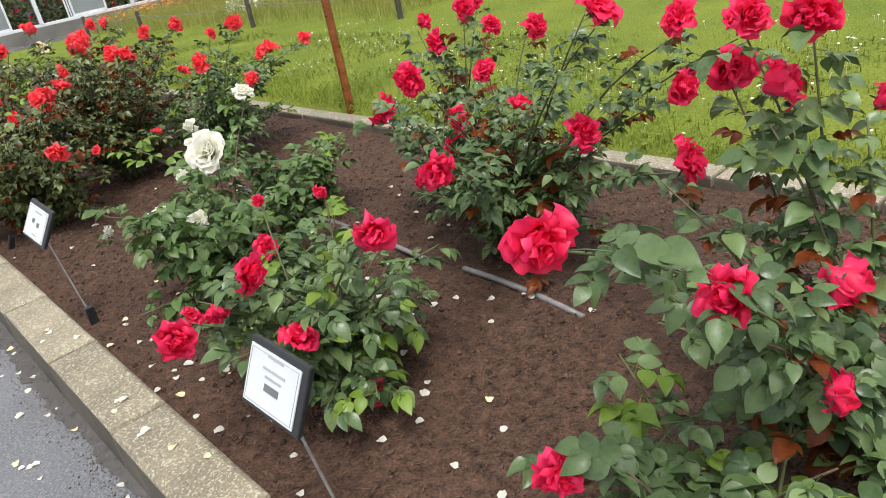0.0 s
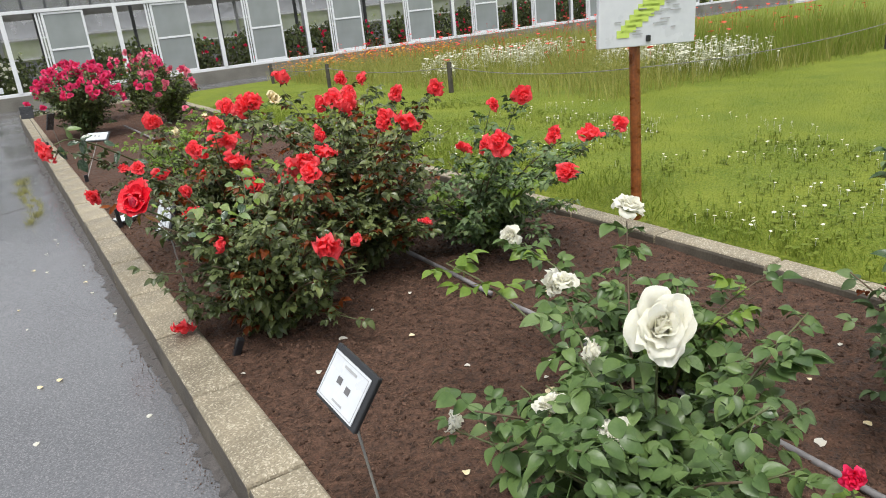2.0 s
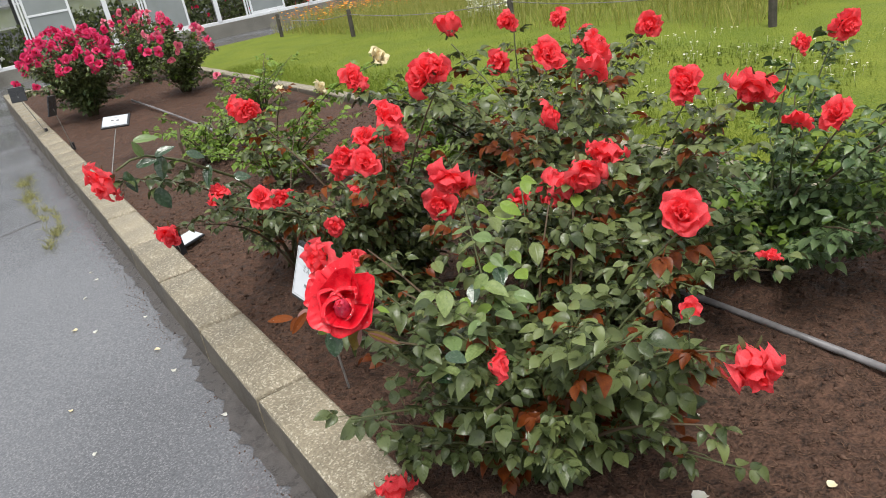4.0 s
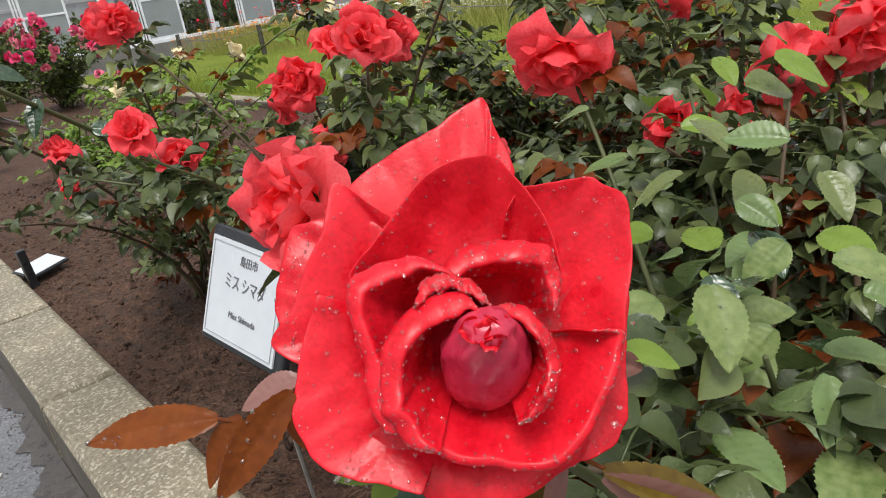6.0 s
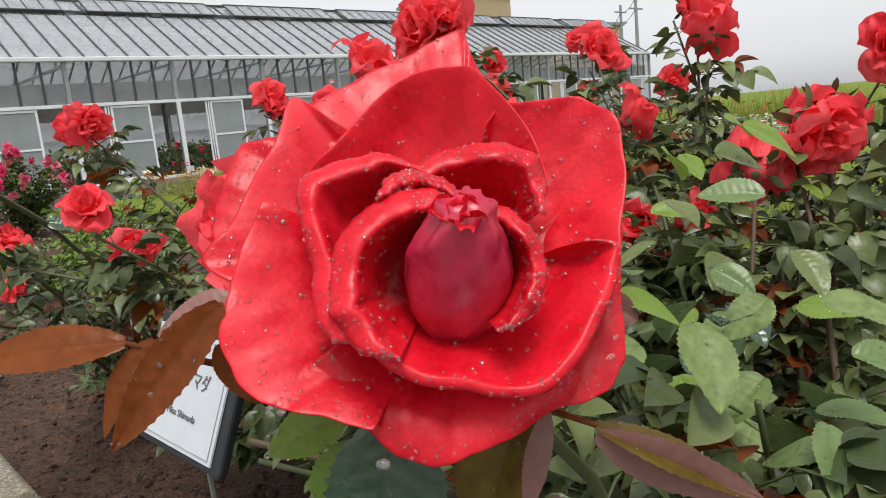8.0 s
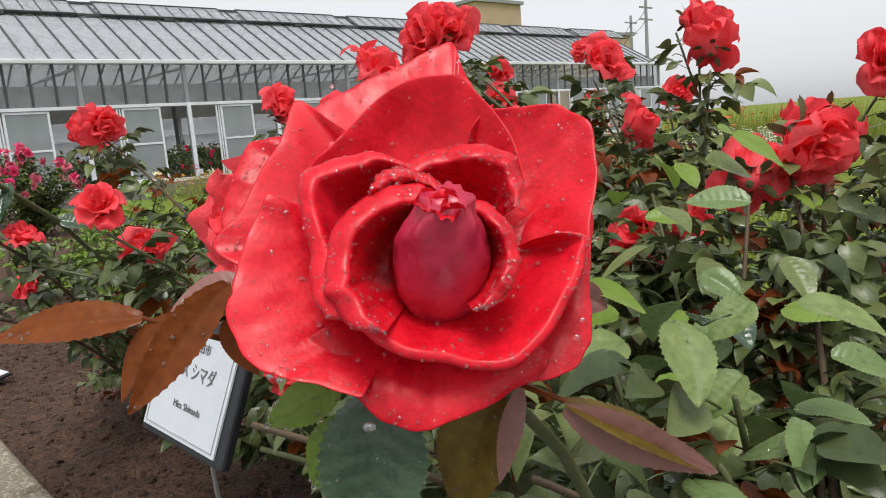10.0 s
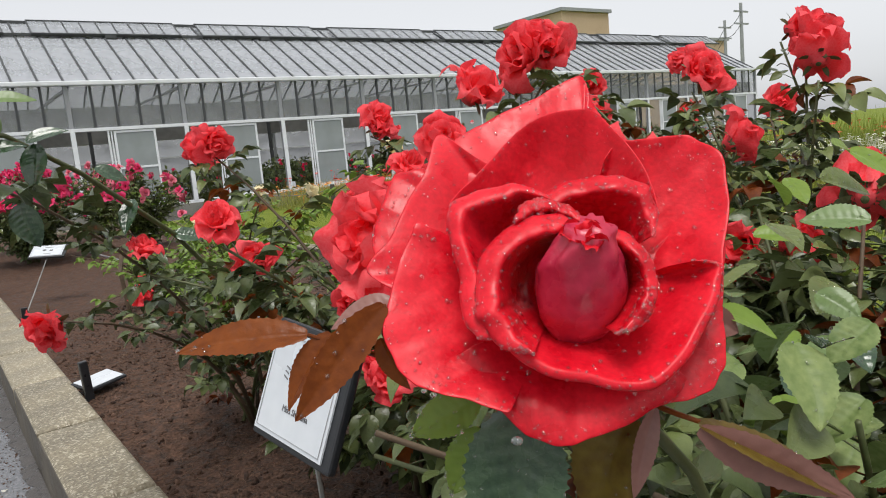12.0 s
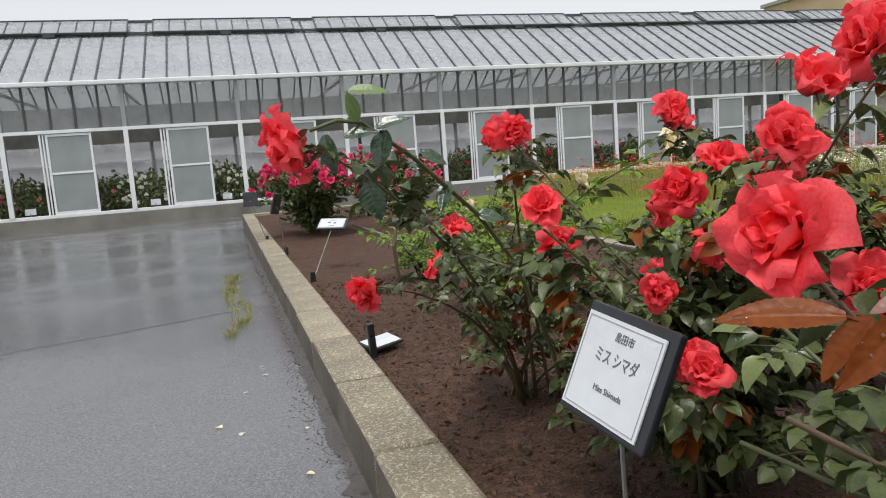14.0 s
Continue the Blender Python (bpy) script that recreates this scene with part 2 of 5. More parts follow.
def box(bm, lo, hi, bevel=0.0):
    vs = [bm.verts.new((x, y, z)) for x in (lo[0], hi[0]) for y in (lo[1], hi[1]) for z in (lo[2], hi[2])]
    fs = [bm.faces.new([vs[i] for i in f]) for f in ((0, 1, 3, 2), (4, 6, 7, 5), (0, 4, 5, 1), (2, 3, 7, 6), (0, 2, 6, 4), (1, 5, 7, 3))]
    if bevel:
        es = list({e for f in fs for e in f.edges})
        bmesh.ops.bevel(bm, geom=es, offset=bevel, segments=2, affect="EDGES", profile=0.5)
    return bm


def boxed(lo, hi, bevel=0.0):
    return box(bmesh.new(), lo, hi, bevel)


def tube(bm, pts, radii, sides=6):
    """A tapered tube through points."""
    pts = [Vector(p) for p in pts]
    rings = []
    for i, p in enumerate(pts):
        d = (pts[min(i + 1, len(pts) - 1)] - pts[max(i - 1, 0)]).normalized()
        a = d.orthogonal().normalized() if i == 0 else (rings_a - d * rings_a.dot(d)).normalized()
        rings_a = a
        c = d.cross(a)
        r = radii[i] if isinstance(radii, (list, tuple)) else radii
        rings.append([bm.verts.new(p + (a * math.cos(k * math.tau / sides) + c * math.sin(k * math.tau / sides)) * r) for k in range(sides)])
    for a, b in zip(rings, rings[1:]):
        for k in range(sides):
            bm.faces.new((a[k], a[(k + 1) % sides], b[(k + 1) % sides], b[k]))
    bm.faces.new(rings[0][::-1])
    bm.faces.new(rings[-1])
    return bm


def curve_points(a, b, bend, n=7):
    """Points from a to b, bowed by the vector bend."""
    a, b, bend = Vector(a), Vector(b), Vector(bend)
    return [a.lerp(b, i / (n - 1)) + bend * (4 * (i / (n - 1)) * (1 - i / (n - 1))) for i in range(n)]


def aim(place, way, spin=0.0, scale=1.0):
    """A pose whose z axis points along way."""
    q = Vector(way).to_track_quat("Z", "Y").to_matrix().to_4x4()
    return Matrix.Translation(place) @ q @ Matrix.Rotation(spin, 4, "Z") @ Matrix.Scale(scale, 4)


def arrays(me):
    """A mesh's corner positions and its faces, for scattering."""
    v = np.empty(len(me.vertices) * 3)
    me.vertices.foreach_get("co", v)
    return v.reshape(-1, 3), [tuple(p.vertices) for p in me.polygons]


def scatter(name, shapes, places, mat, parent=None, label=""):
    """Many small copies joined into one mesh. places: (which shape, 4x4 pose)."""
    vs, fs, n = [], [], 0
    for k, m in places:
        v, f = shapes[k]
        m = np.array(m)
        vs.append(v @ m[:3, :3].T + m[:3, 3])
        fs += [tuple(i + n for i in g) for g in f]
        n += len(v)
    me = bpy.data.meshes.new(name)
    me.from_pydata(np.concatenate(vs), [], fs)
    me.materials.append(mat)
    smooth(me)
    return tagged(link(name, me, parent, None, label), kind="stuff")


# ---- ground ----
def sheet(name, x0, x1, y0, y1, step, height, mat):
    nx, ny = max(2, round((x1 - x0) / step) + 1), max(2, round((y1 - y0) / step) + 1)
    xs, ys = np.linspace(x0, x1, nx), np.linspace(y0, y1, ny)
    vs = [(x, y, height(x, y)) for y in ys for x in xs]
    fs = [(j * nx + i, j * nx + i + 1, (j + 1) * nx + i + 1, (j + 1) * nx + i) for j in range(ny - 1) for i in range(nx - 1)]
    me = bpy.data.meshes.new(name)
    me.from_pydata(vs, [], fs)
    me.materials.append(mat)
    smooth(me)
    return link(name, me)


def road_height(x, y):
    return -0.015 * max(0.0, min(y, 16) - 1) + 0.006 * noise.noise((x * 0.8, y * 0.8, 3))


def soil_height(x, y):
    edge = min(1.0, max(0.0, (x - 0.16) / 0.1)) * min(1.0, max(0.0, (2.2 - x) / 0.1))
    rough = 0.022 * noise.noise((x * 2.2, y * 2.2, 0)) + edge * (0.016 * noise.noise((x * 9, y * 9, 1)) + 0.010 * noise.noise((x * 24, y * 24, 2)))
    return 0.118 + rough


def lawn_height(x, y):
    return 0.17 - 0.02 * max(0.0, y - 2) * (1 if y < 14 else 0.9) + 0.03 * noise.noise((x * 0.5, y * 0.5, 7)) - (0.08 if x < 2.36 else 0)


far_ground = sheet("ground", -2500, 2500, -2500, 2500, 500, lambda x, y: -0.45, M_LAWN)
tagged(far_ground, "level green turf ground running to the horizon", "ground", kind="structure")
road = sheet("road", -14, 0.06, -16, 14.7, 0.35, road_height, M_ASPHALT)
tagged(road, "wet dark grey asphalt path with glossy puddles", "path", kind="structure")
apron = sheet("apron", 0.05, 32, 10.4, 14.75, 0.4, lambda x, y: road_height(x, y) - 0.004, M_ASPHALT)
tagged(apron, "wet asphalt strip along the greenhouse wall", "path", kind="structure")
soil = sheet("soil_bed", 0.12, 2.32, -13, 8.9, 0.035, soil_height, M_SOIL)
tagged(soil, "dark brown damp loose soil of the rose bed", "soil", kind="structure")
lawn = sheet("lawn", 2.28, 45, -16, 10.6, 0.3, lawn_height, M_LAWN)
tagged(lawn, "bright green mown lawn beside the rose bed", "lawn", kind="structure")


# ---- kerbs ----
def kerb_block_mesh(name, length, width, height, seed):
    bm = boxed((0, 0, 0), (width, length - 0.015, height))
    top = [e for e in bm.edges if all(abs(v.co.z - height) < 1e-5 for v in e.verts)]
    bmesh.ops.bevel(bm, geom=top, offset=0.016, segments=3, affect="EDGES", profile=0.5)
    rnd = random.Random(seed)
    for v in bm.verts:
        v.co += Vector((rnd.uniform(-1, 1), rnd.uniform(-1, 1), rnd.uniform(-1, 1))) * 0.0015
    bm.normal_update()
    # the -x side takes the darker tone, part damp and part painted shade
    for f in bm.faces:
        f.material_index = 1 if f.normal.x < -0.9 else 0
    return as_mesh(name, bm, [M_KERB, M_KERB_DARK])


kerb = tagged(empty("kerb"), "weathered concrete kerb of separate blocks edging the rose bed", "kerb", kind="structure")
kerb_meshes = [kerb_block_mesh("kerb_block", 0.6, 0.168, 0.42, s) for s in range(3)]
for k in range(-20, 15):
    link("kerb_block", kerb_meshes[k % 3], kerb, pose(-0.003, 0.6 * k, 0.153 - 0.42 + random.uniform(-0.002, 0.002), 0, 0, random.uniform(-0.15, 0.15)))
back_kerb = tagged(empty("back_kerb"), "low concrete kerb between rose bed and lawn", "kerb", kind="structure")
back_mesh = kerb_block_mesh("kerb_block", 0.6, 0.12, 0.36, 9)
for k in range(-21, 15):
    link("kerb_block", back_mesh, back_kerb, pose(2.22, 0.6 * k, 0.165 - 0.36 + random.uniform(-0.003, 0.003), 0, 0, random.uniform(-0.3, 0.3)))
end_kerb = tagged(empty("end_kerb"), "concrete kerb closing the far end of the bed", "kerb", kind="structure")
for k in range(4):
    link("kerb_block", back_mesh, end_kerb, pose(0.16 + 0.6 * k, 8.86, 0.16 - 0.36, 0, 0, -90))

# ---- greenhouse ----
WALL_Y, SILL, HEAD, EAVE, RIDGE_Y, RIDGE = 14.785, 0.12, 1.93, 2.95, 18.0, 4.88
BAY, BAY0, FIRST, LAST = 2.47, 0.30, -6, 12
GX0, GX1 = BAY0 + FIRST * BAY, BAY0 + LAST * BAY
greenhouse = tagged(empty("greenhouse", (GX0, WALL_Y, -0.2)), "long glass greenhouse with white sliding doors and sloping glazed roof", "greenhouse")
G_OFF = Vector((-GX0, -WALL_Y, 0.2))


def gpart(name, me, place, label="", parent=None):
    return link(name, me, parent or greenhouse, Matrix.Translation(Vector(place) + G_OFF), label)


gpart("plinth", as_mesh("plinth", boxed((0, -0.10, -0.2), (GX1 - GX0, 0.16, 0.24), 0.01), M_PLINTH), (GX0, WALL_Y, SILL - 0.26), "stained grey concrete plinth")
gpart("far_plinth", as_mesh("far_plinth", boxed((0, 0, -0.2), (GX1 - GX0, 0.15, 0.7)), M_PLINTH), (GX0, WALL_Y + 6.5, 0))
gpart("sill", as_mesh("sill", boxed((0, -0.06, 0), (GX1 - GX0, 0.10, 0.07), 0.006), M_FRAME), (GX0, WALL_Y, SILL - 0.02))
gpart("head_rail", as_mesh("head_rail", boxed((0, -0.06, 0), (GX1 - GX0, 0.10, 0.075), 0.006), M_FRAME), (GX0, WALL_Y, HEAD))
gpart("gutter", as_mesh("gutter", boxed((0, -0.16, 0), (GX1 - GX0, 0.05, 0.10), 0.02), M_FRAME), (GX0, WALL_Y, EAVE - 0.02), "pale metal eaves gutter")
gpart("ridge_rail", as_mesh("ridge_rail", boxed((0, -0.06, -0.03), (GX1 - GX0, 0.06, 0.05), 0.01), M_BAR), (GX0, RIDGE_Y, RIDGE))
gpart("ridge_rail", as_mesh("ridge_rail", boxed((0, -0.04, -0.03), (GX1 - GX0, 0.04, 0.03)), M_BAR), (GX0, RIDGE_Y - 0.85, RIDGE - 0.43))
gpart("curtain", as_mesh("curtain", boxed((0, 0.0, 0), (GX1 - GX0, 0.02, 0.52)), M_CURTAIN), (GX0, WALL_Y + 0.22, HEAD + 0.03), "grey rolled shade curtain")
gpart("back_curtain", as_mesh("back_curtain", boxed((0, 0.0, 0), (GX1 - GX0, 0.02, 0.5)), M_CURTAIN), (GX0, WALL_Y + 6.3, HEAD))

post_me = as_mesh("post", boxed((-0.045, -0.05, SILL), (0.045, 0.05, EAVE), 0.006), M_POST)
white_post_me = as_mesh("door_post", boxed((-0.05, -0.075, SILL + 0.04), (0.05, -0.052, HEAD), 0.004), M_FRAME)
bar_me = as_mesh("band_bar", boxed((-0.026, -0.02, HEAD + 0.07), (0.026, 0.02, EAVE), 0.003), M_BAR)
pane_me = as_mesh("band_pane", boxed((0.02, -0.003, HEAD + 0.08), (BAY / 5 - 0.02, 0.003, EAVE - 0.02)), M_BAND_GLASS)
for b in range(FIRST, LAST + 1):
    x = BAY0 + b * BAY
    gpart("post", post_me, (x, WALL_Y, 0))
    gpart("post", post_me, (x, WALL_Y + 6.4, 0))
    gpart("door_post", white_post_me, (x, WALL_Y, 0))
    if b == LAST:
        break
    for k in range(5):
        gpart("band_pane", pane_me, (x + k * BAY / 5, WALL_Y, 0)).visible_shadow = False
        if k:
            gpart("band_bar", bar_me, (x + k * BAY / 5, WALL_Y - 0.01, 0))

# roof: long panes on sloping bars, with open vents under the ridge
slope = Vector((0, RIDGE_Y - WALL_Y, RIDGE - EAVE - 0.06))
run, tilt = slope.length, math.degrees(math.atan2(slope.z, slope.y))
rbar_me = as_mesh("roof_bar", boxed((-0.02, 0, -0.02), (0.02, run, 0.03)), M_BAR)
rpane_me = as_mesh("roof_pane", boxed((0.014, 0, -0.004), (BAY / 5 - 0.014, run - 0.05, 0.004)), M_ROOF_GLASS)
for k in range((LAST - FIRST) * 5 + 1):
    x = GX0 + k * BAY / 5
    for side, name in ((1, "roof_bar"), (-1, "roof_bar")):
        y = WALL_Y if side == 1 else 2 * RIDGE_Y - WALL_Y
        m = Matrix.Translation(Vector((x, y, EAVE + 0.06)) + G_OFF) @ pose(0, 0, 0, tilt if side == 1 else 180 - tilt, 0, 0)
        link(name, rbar_me, greenhouse, m)
        if k < (LAST - FIRST) * 5:
            link("roof_pane", rpane_me, greenhouse, m).visible_shadow = False
purlin = as_mesh("purlin", boxed((0, -0.03, -0.09), (GX1 - GX0, 0.03, -0.03)), M_POST)
for s in (0.22, 0.42, 0.62, 0.80):
    gpart("purlin", purlin, (GX0, WALL_Y + s * slope.y, EAVE + 0.06 + s * slope.z))
vent_len = 3.55
vb = bmesh.new()
box(vb, (0, 0.0, 0.02), (vent_len, 0.04, 0.07))
box(vb, (0, 0.78, 0.02), (vent_len, 0.82, 0.07))
for k in range(10):
    box(vb, (k * (vent_len - 0.03) / 9, 0.04, 0.03), (k * (vent_len - 0.03) / 9 + 0.03, 0.78, 0.06))
vent_me = as_mesh("roof_vent", vb, M_BAR)
flap_me = as_mesh("vent_flap", boxed((0, 0, 0), (vent_len, 0.8, 0.01)), M_ROOF_GLASS)
motor_me = as_mesh("vent_motor", boxed((-0.14, -0.05, -0.10), (0.14, 0.10, 0.02), 0.02), M_BAR)
ridge_cap = as_mesh("ridge_cap", boxed((0, -0.5, -0.02), (0.5, 0.05, 0.02), 0.01), M_FRAME)
for k in range(11):
    x = -13.9 + k * 4.13
    m = Matrix.Translation(Vector((x, RIDGE_Y - 0.92, RIDGE - 0.47)) + G_OFF) @ pose(0, 0, 0, tilt + 3, 0, 0)
    vent = link("roof_vent", vent_me, greenhouse, m, "dark framed roof vent")
    link("vent_flap", flap_me, vent, pose(0, 0, 0.04))
    link("vent_motor", motor_me, greenhouse, Matrix.Translation(Vector((x + vent_len / 2, RIDGE_Y - 0.9, RIDGE - 0.42)) + G_OFF))
for s in (0, 1):
    gb = bmesh.new()
    x = (GX0, GX1)[s]
    vs = [gb.verts.new(Vector(p) + G_OFF) for p in ((x, WALL_Y, SILL), (x, WALL_Y, EAVE), (x, RIDGE_Y, RIDGE), (x, 2 * RIDGE_Y - WALL_Y, EAVE), (x, 2 * RIDGE_Y - WALL_Y, SILL))]
    gb.faces.new(vs)
    part("gable_glass", gb, M_ROOF_GLASS, greenhouse)

# sliding doors
dw, dh = 0.92, HEAD - SILL - 0.06
db = bmesh.new()
for lo, hi in (((0, 0), (0.05, dh)), ((dw - 0.05, 0), (dw, dh)), ((0.05, 0), (dw - 0.05, 0.06)), ((0.05, dh - 0.05), (dw - 0.05, dh)), ((0.05, dh * 0.5), (dw - 0.05, dh * 0.5 + 0.045)), ((-0.13, 0), (-0.09, dh)), ((-0.06, 0), (-0.03, dh))):
    box(db, (lo[0], -0.02, lo[1]), (hi[0], 0.02, hi[1]), 0.004)
door_frame_me = as_mesh("door_frame", db, M_FRAME)
frost_me = [as_mesh("door_pane", boxed((0.05, -0.004, lo), (dw - 0.05, 0.004, hi)), M_FROST) for lo, hi in ((0.06, dh * 0.5), (dh * 0.5 + 0.045, dh - 0.05))]
for b in range(FIRST, LAST):
    d = gpart("sliding_door", door_frame_me, (BAY0 + b * BAY + 0.84, WALL_Y - 0.02, SILL + 0.05), "white sliding door with frosted panes")
    for fm in frost_me:
        link("door_pane", fm, d)

# inside: floor, far wall, cross frames
inner = sheet("greenhouse_floor", GX0, GX1, WALL_Y + 0.1, WALL_Y + 6.4, 1.5, lambda x, y: -0.08, M_GRIT)
tagged(inner, "dark damp earth floor inside the greenhouse", "floor", kind="structure")
for b in range(FIRST, LAST):
    x = BAY0 + b * BAY
    fb = bmesh.new()
    for z in (0.75, 1.35, HEAD):
        box(fb, (0, -0.025, z), (BAY, 0.025, z + 0.05))
    gpart("far_rail", as_mesh("far_rail", fb, M_FRAME) if b == FIRST else far_rail_me, (x, WALL_Y + 6.4, 0))
    if b == FIRST:
        far_rail_me = bpy.data.objects["far_rail"].data
        far_pane_me = as_mesh("far_pane", boxed((0, -0.004, SILL), (BAY, 0.004, EAVE)), M_ROOF_GLASS)
        tie_me = as_mesh("tie_beam", boxed((-0.03, 0, -0.03), (0.03, 6.4, 0.03)), M_POST)
        brace_me = as_mesh("brace_post", boxed((-0.04, -0.04, SILL - 0.2), (0.04, 0.04, HEAD + 0.5)), M_BAR)
    gpart("far_pane", far_pane_me if b > FIRST else far_pane_me, (x, WALL_Y + 6.43, 0)).visible_shadow = False
    gpart("tie_beam", tie_me, (x, WALL_Y, EAVE - 0.1))
    gpart("brace_post", brace_me, (x + 0.9, WALL_Y + 3.0, 0))

# ---- rose parts ----
def petal(bm, ang, th0, th1, length, width, cup, curl, r0=0.0, z0=0.0, ripple=0.0, nu=4, nv=5, seed=0, twist=0.0, power=1.0, blunt=0.16, rim=0.0, roll=0.0, crinkle=0.0):
    """One petal round the z axis: leaves it at th0 degrees and ends at th1, cupped across, with its rim curled out."""
    er, et = Vector((math.cos(ang), math.sin(ang), 0)), Vector((-math.sin(ang), math.cos(ang), 0))
    ez = Vector((0, 0, 1))
    r, z, grid = r0, z0, []
    for j in range(nv + 1):
        v = j / nv
        th = radians(th0 + (th1 - th0) * v ** power + rim * max(0.0, (v - 0.72) / 0.28) ** 1.6)
        if j:
            r += math.sin(th) * length / nv
            z += math.cos(th) * length / nv
        inward = er * -math.cos(th) + ez * math.sin(th)
        w = width * (0.46 + 0.54 * min(1, v * 1.5) ** 0.8) * (1 - 0.30 * v ** 5)
        row = []
        for i in range(nu + 1):
            u = 2 * i / nu - 1
            a = u * cup
            side = math.sin(a) / cup * w if cup > 0.01 else u * w
            deep = (1 - math.cos(a)) / max(cup, 0.01) * w
            tip = -blunt * length * abs(u) ** 1.6 * v ** 3
            deep -= roll * length * (max(0.0, abs(u) - 0.45) / 0.55) ** 2 * v
            d = er.lerp(ez, 0) * math.sin(th) + ez * math.cos(th)
            p = er * r + ez * z + et * (side + twist * v * width) + inward * (deep - curl * length * (v ** 4) * (0.4 + 0.6 * abs(u) ** 2)) + d * tip
            if ripple:
                p += inward * ripple * length * noise.noise((u * 1.7 + seed * 3.1, v * 2.1, seed * 1.7)) * v
            if crinkle:
                p += inward * crinkle * length * (noise.noise((u * 5 + seed, v * 3.5, seed * 0.7)) + 0.5 * noise.noise((u * 11 + seed, v * 6, seed * 0.3))) * v
            row.append(bm.verts.new(p))
        grid.append(row)
    for a, b in zip(grid, grid[1:]):
        for i in range(nu):
            bm.faces.new((a[i], a[i + 1], b[i + 1], b[i]))
    return bm


def bloom_mesh(name, mat, seed, petals=20, openness=1.0, nu=4, nv=5):
    """A full rose of radius about 1: a wrapped heart, then ruffled petals that open outward."""
    rnd = random.Random(seed)
    bm = bmesh.new()
    for i in range(petals):
        f = i / (petals - 1)
        g = f ** 1.25
        petal(bm, i * 2.4 + rnd.uniform(-0.35, 0.35), 4 + 62 * g * openness, -26 + (112 * f) * openness + rnd.uniform(-14, 14),
              (0.95 + 0.12 * f) * rnd.uniform(0.88, 1.12), 0.40 + 0.24 * f, 1.3 - 0.6 * f, 0.10 + 0.20 * f, 0.05 + 0.10 * f, -0.30 + 0.05 * f,
              0.16 + 0.14 * f, nu, nv, seed * 31 + i, rnd.uniform(-0.15, 0.15), blunt=rnd.uniform(0.16, 0.3), rim=30 * f, roll=0.12 * f, crinkle=0.05)
    return smooth(as_mesh(name, bm, mat))


def bloom_petals(mat, seed, petals=20, openness=1.0, nu=5, nv=6, ruffle=1.0):
    """The petals of one full rose, each a mesh of its own."""
    rnd = random.Random(seed)
    out = []
    for i in range(petals):
        f = i / (petals - 1)
        bm = bmesh.new()
        petal(bm, i * 2.4 + rnd.uniform(-0.35, 0.35), 4 + 62 * f ** 1.25 * openness, -26 + (112 * f) * openness + rnd.uniform(-14, 14),
              (0.95 + 0.12 * f) * rnd.uniform(0.88, 1.12), 0.40 + 0.24 * f, 1.3 - 0.6 * f, 0.10 + 0.20 * f, 0.05 + 0.10 * f, -0.30 + 0.05 * f,
              (0.16 + 0.14 * f) * ruffle, nu, nv, seed * 31 + i, rnd.uniform(-0.15, 0.15), blunt=rnd.uniform(0.16, 0.3), rim=30 * f, roll=0.12 * f, crinkle=0.05 * ruffle)
        out.append(smooth(as_mesh("petal", bm, mat)))
    bm = bmesh.new()
    tube(bm, [(0, 0, -0.3), (0, 0, -0.1), (0, 0, 0.15), (0, 0, 0.34), (0, 0, 0.44)], [0.16, 0.27, 0.28, 0.20, 0.08], 9)
    out.append(smooth(as_mesh("petal", bm, mat)))
    return out


def add_bloom(kind, parent, m, name="bloom", label=""):
    """A bloom on its calyx: kind is one joined mesh, or a list of petals."""
    if not isinstance(kind, list):
        b = link(name, kind, parent, m)
        link("calyx", CALYX, b)
        return b
    b = link(name, CALYX, parent, m, label)
    for me in kind:
        link("petal", me, b)
    return b


def calyx_mesh():
    bm = bmesh.new()
    tube(bm, [(0, 0, -0.32), (0, 0, -0.22), (0, 0, -0.1), (0, 0, 0.02)], [0.06, 0.20, 0.30, 0.22], 9)
    for i in range(5):
        petal(bm, i * math.tau / 5, 80, 125, 0.6, 0.09, 0.3, 0, 0.1, -0.1, nu=2, nv=3)
    return smooth(as_mesh("calyx", bm, M_CANE))


CALYX = calyx_mesh()


def leaf_grid(bm, length, width, fold, droop, at=None, serr=0, n=5, tip_curl=0.0):
    """A pointed oval leaflet along +y, folded on its midrib."""
    at = at or Matrix.Identity(4)
    rows = []
    for j in range(n + 1):
        v = j / n
        w = width * math.sin(math.pi * min(1, 0.04 + 0.96 * v) ** 0.8) ** 0.85 * (0.95 if v < 1 else 0)
        if serr and 0 < j < n:
            w *= 1 + serr * (1 if j % 2 else -1)
        z = -droop * length * v * v - tip_curl * length * v ** 5
        rows.append([bm.verts.new(at @ Vector((s * w, length * v, z + abs(s) * w * fold))) for s in (-1, -0.5, 0, 0.5, 1)] if serr else
                    [bm.verts.new(at @ Vector((s * w, length * v, z + abs(s) * w * fold))) for s in (-1, 0, 1)])
    for a, b in zip(rows, rows[1:]):
        for i in range(len(a) - 1):
            bm.faces.new((a[i], a[i + 1], b[i + 1], b[i]))
    return bm


